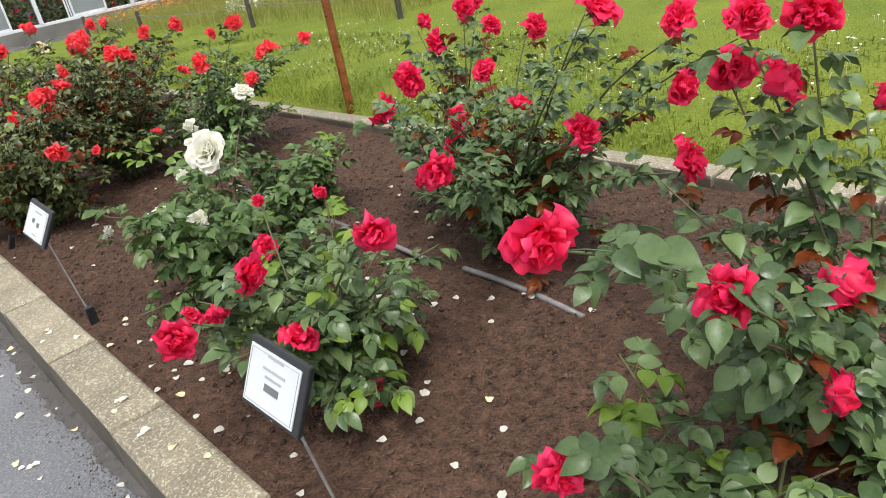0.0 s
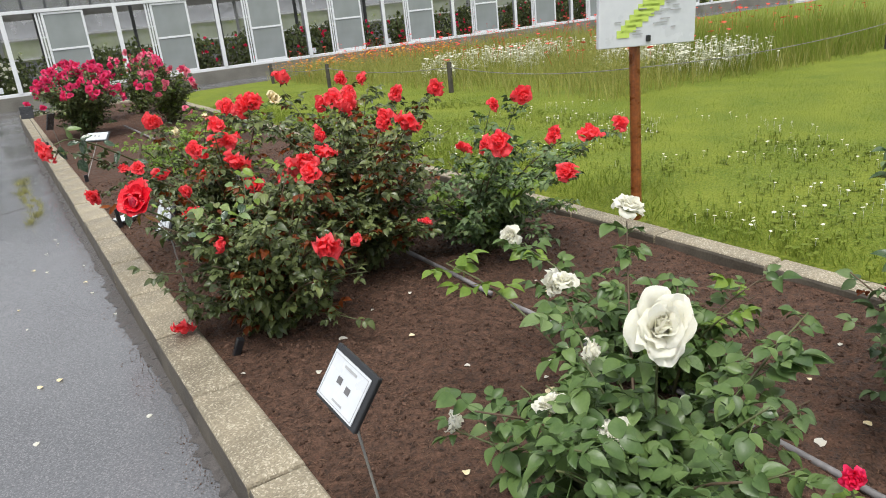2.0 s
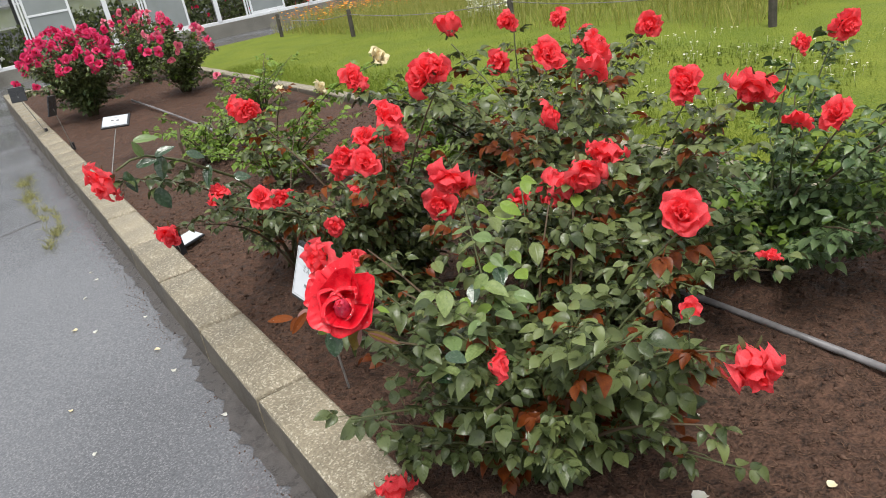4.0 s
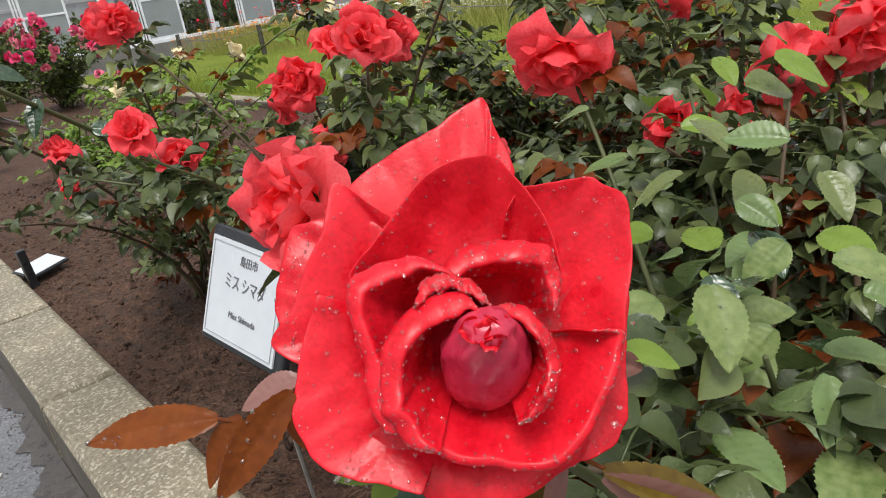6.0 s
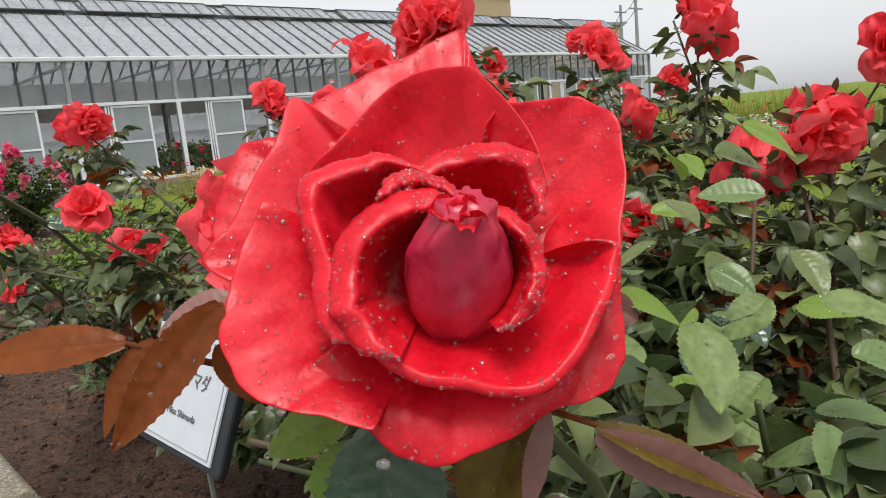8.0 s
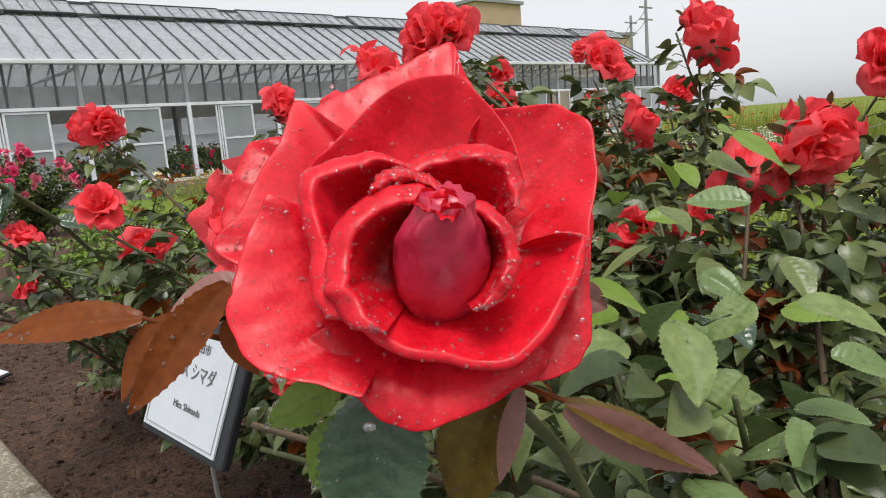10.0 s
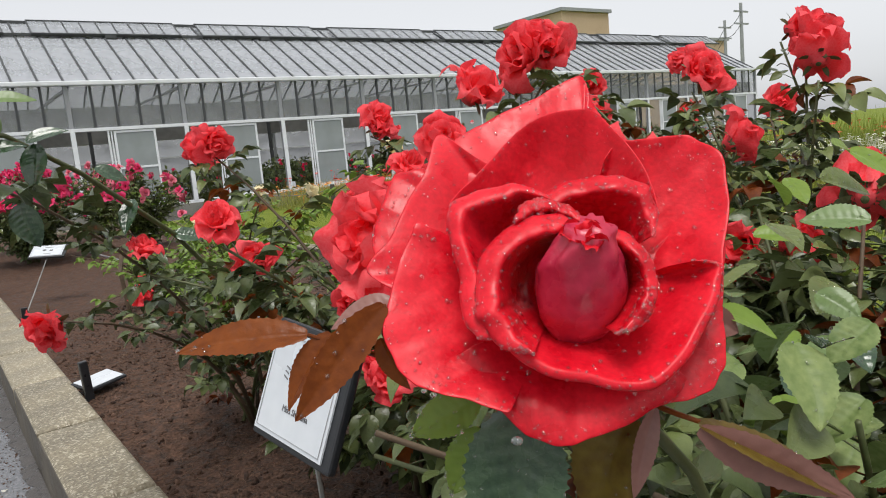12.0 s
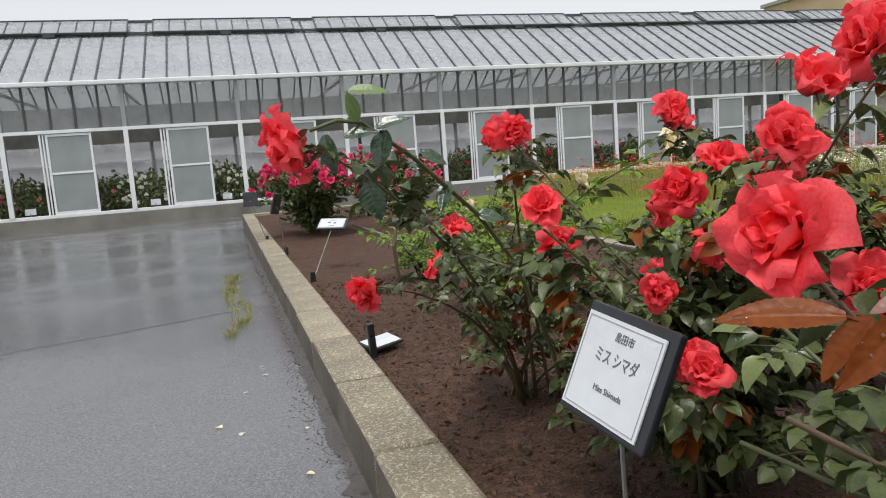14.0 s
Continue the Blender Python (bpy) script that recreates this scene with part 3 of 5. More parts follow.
def spray_mesh(seed, mat, leaflets=5, size=1.0):
    """A rose leaf: a stalk with leaflets in pairs and one at its end, along +y."""
    rnd = random.Random(seed)
    bm = bmesh.new()
    stalk = curve_points((0, 0, 0), (0, 0.075 * size, -0.012 * size), (0, 0, 0.008), 4)
    tube(bm, stalk, 0.0011 * size, 3)
    spots = [(0.075, 0)] + [(0.066 - 0.030 * k, s) for k in range((leaflets - 1) // 2) for s in (-1, 1)]
    for y, s in spots:
        ln = rnd.uniform(0.034, 0.050) * size * (1.15 if s == 0 else 0.92)
        m = Matrix.Translation((0, y * size, 0.003)) @ pose(0, 0, 0, rnd.uniform(-25, 8), s * rnd.uniform(0, 25), -s * rnd.uniform(50, 75) + rnd.uniform(-8, 8))
        leaf_grid(bm, ln, ln * rnd.uniform(0.33, 0.43), rnd.uniform(0.1, 0.7), rnd.uniform(0.0, 0.5), m, n=6, tip_curl=rnd.uniform(0, 0.15))
    return smooth(as_mesh("leaf", bm, mat))


def wand(root, tip, rnd, lift=0.12):
    """A cane's points, rising from the root and leaning out to its tip."""
    root, tip = Vector(root), Vector(tip)
    flat = Vector((tip.x - root.x, tip.y - root.y, 0))
    return curve_points(root, tip, -flat * 0.14 + Vector((rnd.uniform(-0.02, 0.02), rnd.uniform(-0.02, 0.02), lift * rnd.uniform(0.4, 1.0) * min(1, flat.length))), 8)


def rose_bush(label, root, blooms, bloom_meshes, leaf_mats, seed, extra=8, reach=0.35, top=0.7, density=1.0, size=0.054,
              young=(), singles=50, group="rose bushes", leaf_size=0.94, face=(-0.4, -0.7, 0.25), low=0.22):
    """A rose bush: canes from one root, leaves along them, a bloom on each given tip (x, y, z, scale)."""
    rnd = random.Random(seed)
    bush = tagged(empty("rose_bush", root), label, "rose bush", group)
    o = Vector(root)
    tips = [(Vector(b[:3]), b[3] if len(b) > 3 else 1.0, b[4] if len(b) > 4 else ()) for b in blooms]
    stems = [(t, s, True, w) for t, s, w in tips]
    for k in range(extra):
        a = k * 2.4 + rnd.uniform(-0.4, 0.4)
        r = reach * math.sqrt(rnd.uniform(0.2, 1))
        stems.append((o + Vector((math.cos(a) * r, math.sin(a) * r, rnd.uniform(0.14, 1.0) * top)), 1.0, False, ()))
    sprays = [spray_mesh(seed * 7 + i, leaf_mats[0], 5 if i < 2 else 3, leaf_size) for i in range(3)]
    shapes = [arrays(s) for s in sprays]
    spots, y_spots = [], []
    for tip, s, flower, fixed in stems:
        way = Vector(face) * rnd.uniform(0.2, 1) + Vector((rnd.uniform(-0.9, 0.9), rnd.uniform(-0.7, 0.7), rnd.uniform(-0.5, 0.55)))
        if len(fixed):
            way = Vector(fixed)
        way.normalize()
        base = tip - way * size * s * 0.5 - Vector((0, 0, 0.02)) if flower else tip
        start = o + Vector((rnd.uniform(-0.05, 0.05), rnd.uniform(-0.05, 0.05), 0))
        pts = wand(start, base, rnd)
        cb = bmesh.new()
        tube(cb, [p - o for p in pts], [0.0062 - 0.0006 * i for i in range(len(pts))], 5)
        cane = link("cane", smooth(as_mesh("cane", cb, M_CANE if rnd.random() < 0.7 else M_CANE_OLD)), bush)
        if flower:
            add_bloom(rnd.choice(bloom_meshes), bush, aim(tip - o, way, rnd.uniform(0, 6), size * s * rnd.uniform(0.92, 1.08)) @ Matrix.Diagonal((rnd.uniform(0.85, 1.1), rnd.uniform(0.85, 1.1), rnd.uniform(0.95, 1.35), 1)))
        length = (base - start).length
        n = int(length / 0.020 * density)
        for i in range(n):
            q = low + (0.97 - low) * (i + rnd.random()) / n
            f = q * (len(pts) - 1)
            k = min(int(f), len(pts) - 2)
            p = pts[k].lerp(pts[k + 1], f - k)
            a = rnd.uniform(0, math.tau)
            out = Vector((math.cos(a), math.sin(a), rnd.uniform(-0.35, 0.55)))
            m = Matrix.Translation(p - o) @ out.to_track_quat("Y", "Z").to_matrix().to_4x4() @ Matrix.Rotation(rnd.uniform(-0.5, 0.5), 4, "Y") @ Matrix.Scale(rnd.uniform(0.5, 1.05), 4)
            spots.append((rnd.randrange(3), m, p))
    spots.sort(key=lambda s: s[2].x + 0.3 * s[2].y)
    for k, m, p in spots[:singles]:
        mesh = sprays[k]
        ob = link("leaf", mesh, bush, m)
    rest = spots[singles:]
    if len(leaf_mats) > 1:
        cut = [s for s in rest if rnd.random() < (0.15 if leaf_mats[1] is M_LEAF_RED else 0.16)]
        ids = {id(s) for s in cut}
        rest = [s for s in rest if id(s) not in ids]
        if cut:
            scatter("young_leaves", shapes, [(k, m) for k, m, p in cut], leaf_mats[1], bush)
    if rest:
        scatter("foliage", shapes, [(k, m) for k, m, p in rest], leaf_mats[0], bush)
    return bush


CORAL = [bloom_petals(M_CORAL, s, 17, o, 7, 8, 1.6) for s, o in ((1, 0.95), (2, 0.62), (3, 0.85), (4, 0.7), (5, 0.8))]
CRIM = [bloom_petals(M_CRIMSON, s, 22, o, 6, 7, 1.7) for s, o in ((4, 0.85), (5, 0.7), (6, 0.95))]
PINKS = [bloom_mesh("bloom", M_PINK, s, 11, o, 3, 3) for s, o in ((7, 1.0), (8, 0.8))]
PALES = [bloom_mesh("bloom", M_PINK_PALE, s, 11, o, 3, 3) for s, o in ((9, 1.0), (10, 0.8))]
WHITES = [bloom_petals(M_WHITE, s, 26, o, 5, 6) for s, o in ((11, 1.0), (12, 0.8))]
CREAMS = [bloom_mesh("bloom", M_CREAM, s, 12, 0.7) for s in (13, 14)]

# coral-red plants
rose_bush("leafy rose bush with coral-red blooms beside the kerb", (0.44, -2.60, 0.12),
          [(0.078, -2.43, 0.765, 0.85, (-0.85, -0.1, 0.25)), (0.536, -3.067, 0.583, 1.2, (-0.4, -0.7, -0.35)), (0.576, -2.91, 0.795, 0.8), (0.238, -2.746, 0.573, 0.65), (0.494, -2.304, 0.782), (0.643, -2.487, 0.734),
           (0.628, -2.0, 0.596), (0.808, -2.502, 0.792), (0.908, -2.171, 0.79), (0.78, -2.75, 0.45, 0.5), (0.692, -2.314, 0.655), (0.722, -2.363, 0.661, 0.8), (0.698, -2.52, 0.774, 1.1)],
          CORAL, (M_LEAF, M_LEAF_RED), 21, extra=54, reach=0.44, top=0.6, density=1.1, leaf_size=0.94, singles=70, low=0.1)
rose_bush("tall rose bush with coral-red blooms above dark leaves", (1.05, -2.25, 0.12),
          [(0.949, -1.703, 1.023), (1.38, -1.755, 0.976), (1.059, -2.225, 0.944), (1.119, -2.485, 0.862), (1.128, -2.677, 0.88, 1.15),
           (1.181, -1.648, 0.87), (0.665, -1.959, 0.956), (1.015, -2.256, 0.91, 0.9), (1.089, -1.991, 0.919), (1.083, -2.181, 0.97, 0.8), (1.128, -2.72, 0.435, 0.6)],
          CORAL, (M_LEAF, M_LEAF_RED), 22, extra=40, reach=0.5, top=0.74, density=1.1, leaf_size=0.94)
rose_bush("spreading rose bush with coral-red blooms near the lawn", (1.62, -2.45, 0.12),
          [(1.433, -2.592, 0.685, 0.8), (1.526, -2.654, 0.692, 0.9), (1.409, -2.923, 0.752, 1.15), (1.914, -2.673, 0.67), (1.895, -2.456, 0.854),
           (1.565, -3.162, 0.628), (1.721, -3.114, 0.749, 1.1), (1.75, -2.398, 0.823, 0.7), (2.05, -2.956, 0.725, 0.8)],
          CORAL, (M_LEAF_CRIM, M_LEAF_LIGHT), 23, extra=32, reach=0.5, top=0.52, density=1.21, leaf_size=0.94)
rose_bush("rose bush with coral-red blooms and bronze shoots", (1.45, -1.5, 0.12),
          [(1.394, -1.448, 0.965), (1.835, -1.741, 0.866), (1.672, -1.544, 0.844), (0.753, -1.335, 0.881, 1.1), (0.725, -1.381, 0.899)],
          CORAL, (M_LEAF, M_LEAF_RED), 24, extra=34, reach=0.52, top=0.68, density=1.04, leaf_size=0.94)
rose_bush("open rose bush with coral-red blooms on long canes", (0.62, -1.62, 0.12),
          [(0.714, -1.963, 0.968, 1.05), (0.626, -1.783, 0.796), (0.631, -1.438, 0.522), (0.494, -2.026, 0.896, 1.1), (0.561, -1.905, 0.804),
           (0.534, -1.787, 0.79), (0.359, -1.297, 0.882), (0.156, -1.876, 0.752, 0.75, (-0.3, -0.5, 0.7)), (0.271, -1.676, 0.669, 0.8), (0.344, -1.958, 0.515, 0.8),
           (0.143, -1.498, 0.692, 0.8), (0.362, -2.122, 0.822, 0.85, (-0.4, -0.6, 0.4)), (0.341, -1.881, 0.61, 0.8), (0.427, -1.87, 0.652, 0.8), (0.434, -1.742, 0.722, 0.8), (0.474, -1.767, 0.748), (0.291, -2.059, 0.532, 0.7)],
          CORAL, (M_LEAF, M_LEAF_RED), 25, extra=24, size=0.050, reach=0.42, top=0.6, density=0.88, leaf_size=0.94)
rose_bush("sparse rose bush leaning its blooms over the kerb", (0.52, -0.95, 0.12),
          [(0.007, -1.285, 0.559, 1.15, (-0.6, -0.3, -0.5)), (-0.167, -1.687, 0.874, 1.15, (-0.8, -0.1, -0.4)), (0.232, -1.01, 0.553, 0.9), (0.364, -1.208, 0.874)],
          CORAL, (M_LEAF, M_LEAF_RED), 26, extra=9, reach=0.4, top=0.5, density=0.66, leaf_size=0.94, low=0.3)
rose_bush("thin rose bush with pale cream blooms", (0.95, 0.2, 0.12),
          [(0.75, 0.1, 0.62, 0.8), (1.05, -0.3, 0.70, 0.8), (1.25, -0.6, 0.82), (0.9, -0.2, 0.74, 0.7)],
          CREAMS, (M_LEAF_LIGHT, M_LEAF_RED), 27, extra=16, reach=0.5, top=0.5, density=0.7)
rose_bush("low green rose bush without open blooms", (1.7, -0.4, 0.12), [(1.6, -0.5, 0.75, 0.6)], CREAMS, (M_LEAF_LIGHT, M_LEAF), 28, extra=20, reach=0.5, top=0.52, density=0.8, singles=20)
rose_bush("low light green rose bush in the middle of the bed", (0.85, 1.3, 0.12), [(1.15, 1.4, 0.6, 0.6)], PALES, (M_LEAF_LIGHT, M_LEAF), 29, extra=18, reach=0.45, top=0.45, density=0.7, singles=20)
rose_bush("low green rose bush beyond the bare soil", (1.7, 2.6, 0.12), [(1.3, 2.3, 0.55, 0.6)], PALES, (M_LEAF_LIGHT, M_LEAF), 30, extra=16, reach=0.45, top=0.45, density=0.6, singles=10)

# crimson plants
rose_bush("low rose bush with crimson blooms beside a label", (0.58, -5.16, 0.12),
          [(0.572, -5.469, 0.676, 1.05), (0.348, -5.244, 0.611, 1.05), (0.385, -5.33, 0.43, 0.9), (0.167, -5.138, 0.489, 0.95), (0.596, -4.837, 0.468, 0.7), (0.27, -5.16, 0.52, 0.8), (0.543, -5.361, 0.19, 0.8), (0.718, -5.024, 0.633, 0.4), (0.605, -4.852, 0.619, 0.4), (0.30, -4.86, 0.38, 0.6)],
          CRIM, (M_LEAF_CRIM, M_LEAF_LIGHT), 31, extra=34, reach=0.38, top=0.40, density=0.85, leaf_size=1.08, low=0.12)
rose_bush("tall open rose bush with crimson blooms", (1.45, -5.10, 0.12),
          [(1.11, -5.032, 0.846), (1.589, -4.873, 0.734, 0.9), (1.327, -5.002, 0.649), (1.395, -5.199, 0.685), (1.609, -5.101, 0.884, 1.05), (1.31, -5.498, 0.659, 1.1), (1.199, -5.887, 0.663, 1.1), (0.82, -5.438, 0.726), (1.257, -5.354, 0.20, 0.7), (1.578, -5.658, 0.721),
           (1.248, -5.637, 1.008), (1.488, -5.444, 0.965), (1.374, -5.782, 0.964), (1.689, -5.771, 0.875), (1.487, -4.779, 0.49, 0.8)],
          CRIM, (M_LEAF_CRIM, M_LEAF_RED), 32, extra=30, reach=0.46, top=0.6, density=0.72, leaf_size=1.02, low=0.2)
rose_bush("rose bush with crimson blooms near the lawn kerb", (1.62, -4.62, 0.12),
          [(1.327, -4.56, 0.653), (1.676, -4.551, 0.819), (1.83, -4.286, 0.855, 0.9), (1.425, -4.829, 0.51, 0.9), (1.274, -4.787, 0.41, 0.6), (1.911, -4.618, 0.822, 0.9), (2.05, -4.405, 0.918, 0.9), (1.738, -4.652, 0.93, 0.8)],
          CRIM, (M_LEAF_CRIM, M_LEAF_RED), 33, extra=20, reach=0.36, top=0.5, density=0.75, leaf_size=0.94)
rose_bush("large rose bush with crimson blooms and broad leaves", (1.02, -6.35, 0.12),
          [(0.266, -6.251, 0.967, 0.75), (0.587, -6.316, 0.75, 0.95), (0.815, -6.37, 0.678, 0.9), (0.723, -6.41, 0.527, 0.8), (1.062, -6.152, 0.905, 1.1), (1.159, -6.056, 1.013, 0.9),
           (1.10, -6.20, 1.03), (1.21, -5.99, 0.891), (1.113, -6.319, 0.869, 0.8)],
          CRIM, (M_LEAF_CRIM, M_LEAF_RED), 34, extra=18, reach=0.5, top=0.68, density=0.7, leaf_size=1.1, low=0.2)
rose_bush("small rose bush with one low crimson bloom", (0.62, -6.3, 0.12), [(0.404, -6.111, 0.44)], CRIM, (M_LEAF_CRIM, M_LEAF_LIGHT), 35, extra=12, reach=0.3, top=0.36, density=0.9, leaf_size=1.2)

# white plant
rose_bush("rose bush with ivory-white blooms and yellow-green shoots", (0.68, -4.42, 0.12),
          [(0.682, -4.424, 0.687, 1.5, (-0.5, -0.6, 0.5)), (0.576, -4.40, 0.47, 0.75, (-0.4, -0.7, 0.4)), (0.346, -4.143, 0.473, 0.5), (0.51, -4.279, 0.508, 0.6), (0.80, -4.0, 0.62, 0.7), (1.108, -3.926, 0.738, 0.85, (0.1, -0.3, 0.9)), (0.62, -4.28, 0.60, 0.6)],
          WHITES, (M_LEAF_WHITE, M_LEAF_CRIM), 36, extra=34, reach=0.42, top=0.5, density=0.95, leaf_size=1.2, low=0.12)
rose_bush("young rose bush with a single white bloom", (1.25, -3.95, 0.12), [(1.02, -3.48, 0.575, 0.75), (0.877, -3.848, 0.556, 0.8)], WHITES, (M_LEAF_WHITE, M_LEAF_LIGHT), 37, extra=16, reach=0.28, top=0.36, density=0.9, leaf_size=1.15)


shoot = tagged(empty("rose_shoot", (0.72, -3.72, 0.12)), "bright yellow-green young rose shoot", "rose shoot")
so = Vector(shoot.location)
shoot_cane = bmesh.new()
tube(shoot_cane, [p - so for p in curve_points((0.80, -4.30, 0.16), (0.69, -3.60, 0.60), (0.02, 0, 0.09), 7)], [0.005, 0.0045, 0.004, 0.0035, 0.003, 0.0025, 0.002], 6)
link("cane", as_mesh("cane", shoot_cane, M_CANE), shoot)
shoot_leaf = spray_mesh(808, M_LEAF_LIGHT, 5, 1.1)
for k in range(6):
    q = k / 5
    p = Vector((0.72, -3.78, 0.53)).lerp(Vector((0.69, -3.60, 0.60)), q) - so
    a = k * 2.4
    link("leaf", shoot_leaf, shoot, Matrix.Translation(p) @ Vector((math.cos(a), math.sin(a), 0.25)).to_track_quat("Y", "Z").to_matrix().to_4x4())


def ring(cx, cy, rx, ry, z0, z1, n, seed):
    """Spots for blooms over the dome of a far bush."""
    rnd = random.Random(seed)
    out = []
    for k in range(n):
        a, r = rnd.uniform(0, math.tau), math.sqrt(rnd.random())
        out.append((cx + math.cos(a) * r * rx, cy + math.sin(a) * r * ry, z0 + (z1 - z0) * math.sqrt(max(0, 1 - r * r * 0.8)) + rnd.uniform(-0.12, 0.05), rnd.uniform(0.7, 1.0)))
    return out


rose_bush("dense rose bush covered in magenta blooms", (0.62, 4.9, 0.12), ring(0.56, 4.75, 0.56, 0.7, 0.3, 0.98, 100, 1), PINKS, (M_LEAF, M_LEAF_CRIM), 41, extra=26, reach=0.42, top=0.6, density=0.8, singles=0, size=0.058)
rose_bush("dense rose bush covered in magenta blooms", (0.75, 6.3, 0.12), ring(0.75, 6.3, 0.55, 0.6, 0.35, 1.0, 62, 2), PINKS, (M_LEAF, M_LEAF_CRIM), 42, extra=22, reach=0.42, top=0.6, density=0.7, singles=0, size=0.058)
rose_bush("rose bush with pale pink blooms near the lawn", (1.65, 4.9, 0.12), ring(1.62, 4.7, 0.42, 0.5, 0.35, 0.95, 34, 3), PALES + PINKS[:1], (M_LEAF, M_LEAF_LIGHT), 43, extra=22, reach=0.42, top=0.55, density=0.8, singles=0, size=0.058)
rose_bush("rose bush with magenta and pink blooms at the bed's end", (1.6, 6.6, 0.12), ring(1.6, 6.6, 0.5, 0.6, 0.4, 1.0, 36, 4), PINKS + PALES, (M_LEAF, M_LEAF_LIGHT), 44, extra=22, reach=0.45, top=0.6, density=0.7, singles=0, size=0.058)

# ---- the large scarlet rose ----
HERO = Vector((0.004, -2.6765, 0.7735))
H_RIGHT, H_UP, H_OUT = Vector((0.747, -0.66, -0.081)), Vector((0.193, 0.099, 0.976)), Vector((-0.636, -0.745, 0.201))
AXIS = (H_OUT * 0.86 + H_UP * 0.5).normalized()
hero_bush = tagged(empty("rose_bush", (0.42, -2.35, 0.12)), "rose cane with one large rain-wet scarlet bloom and bronze leaves", "rose bush", "rose bushes")
ho = Vector(hero_bush.location)
hero_cane = bmesh.new()
tube(hero_cane, [p - ho for p in wand((0.40, -2.35, 0.12), HERO - AXIS * 0.035, random.Random(5), 0.1)], [0.006, 0.0058, 0.0055, 0.005, 0.0048, 0.0045, 0.0042, 0.004], 8)
link("cane", smooth(as_mesh("cane", hero_cane, M_CANE)), hero_bush)
hero_frame = Matrix((H_RIGHT, H_UP, H_OUT)).transposed().to_4x4()
calyx = tube(bmesh.new(), [(0, -0.016, -0.034), (0, -0.012, -0.026), (0, -0.008, -0.018)], [0.004, 0.009, 0.012], 12)
hero = link("bloom", smooth(as_mesh("bloom", calyx, M_CANE)), hero_bush, Matrix.Translation(HERO - ho) @ hero_frame, "large open scarlet rose covered in raindrops")
drops = []
drop_rnd = random.Random(77)


def blend(values, u):
    """A smooth curve through evenly spaced values, u from 0 to 1."""
    n = len(values) - 1
    k = min(int(u * n), n - 1)
    q = u * n - k
    p0, p1, p2, p3 = values[max(k - 1, 0)], values[k], values[k + 1], values[min(k + 2, n)]
    soft = 0.5 * (2 * p1 + (p2 - p0) * q + (2 * p0 - 5 * p1 + 4 * p2 - p3) * q * q + (3 * p1 - p0 - 3 * p2 + p3) * q ** 3)
    return 0.45 * soft + 0.55 * (p1 + (p2 - p1) * q)


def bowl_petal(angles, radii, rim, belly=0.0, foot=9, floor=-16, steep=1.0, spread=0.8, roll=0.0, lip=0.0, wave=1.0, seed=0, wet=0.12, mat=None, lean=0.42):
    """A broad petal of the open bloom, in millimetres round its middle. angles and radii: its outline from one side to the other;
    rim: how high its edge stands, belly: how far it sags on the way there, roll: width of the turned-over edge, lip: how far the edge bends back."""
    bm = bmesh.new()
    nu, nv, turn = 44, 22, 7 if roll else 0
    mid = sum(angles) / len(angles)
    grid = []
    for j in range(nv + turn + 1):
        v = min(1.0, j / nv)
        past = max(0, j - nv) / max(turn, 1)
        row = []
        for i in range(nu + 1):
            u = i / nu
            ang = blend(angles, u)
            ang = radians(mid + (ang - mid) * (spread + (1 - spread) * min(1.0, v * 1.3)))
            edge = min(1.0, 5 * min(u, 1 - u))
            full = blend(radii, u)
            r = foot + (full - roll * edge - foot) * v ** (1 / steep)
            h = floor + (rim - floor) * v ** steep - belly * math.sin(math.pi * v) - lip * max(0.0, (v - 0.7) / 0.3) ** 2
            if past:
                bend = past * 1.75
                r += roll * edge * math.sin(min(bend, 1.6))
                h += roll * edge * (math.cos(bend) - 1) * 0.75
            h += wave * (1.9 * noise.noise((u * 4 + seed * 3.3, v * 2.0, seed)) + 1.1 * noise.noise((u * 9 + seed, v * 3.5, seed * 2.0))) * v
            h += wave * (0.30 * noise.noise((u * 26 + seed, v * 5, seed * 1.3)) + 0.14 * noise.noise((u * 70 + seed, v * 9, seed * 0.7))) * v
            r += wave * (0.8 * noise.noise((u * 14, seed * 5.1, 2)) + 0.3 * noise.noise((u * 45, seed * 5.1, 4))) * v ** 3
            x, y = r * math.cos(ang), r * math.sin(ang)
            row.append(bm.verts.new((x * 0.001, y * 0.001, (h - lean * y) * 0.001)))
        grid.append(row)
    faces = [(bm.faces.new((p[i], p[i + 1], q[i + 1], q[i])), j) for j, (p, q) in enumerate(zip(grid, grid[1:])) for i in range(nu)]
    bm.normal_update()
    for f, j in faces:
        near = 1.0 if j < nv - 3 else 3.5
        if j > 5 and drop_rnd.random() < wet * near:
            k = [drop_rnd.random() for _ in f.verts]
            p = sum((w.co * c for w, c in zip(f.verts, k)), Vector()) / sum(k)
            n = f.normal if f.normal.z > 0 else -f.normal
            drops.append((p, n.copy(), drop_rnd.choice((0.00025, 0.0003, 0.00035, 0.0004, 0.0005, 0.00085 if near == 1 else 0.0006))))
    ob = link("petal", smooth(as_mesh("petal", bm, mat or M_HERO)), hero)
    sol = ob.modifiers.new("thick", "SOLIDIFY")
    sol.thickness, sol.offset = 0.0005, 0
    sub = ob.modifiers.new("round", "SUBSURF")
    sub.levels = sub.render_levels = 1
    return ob


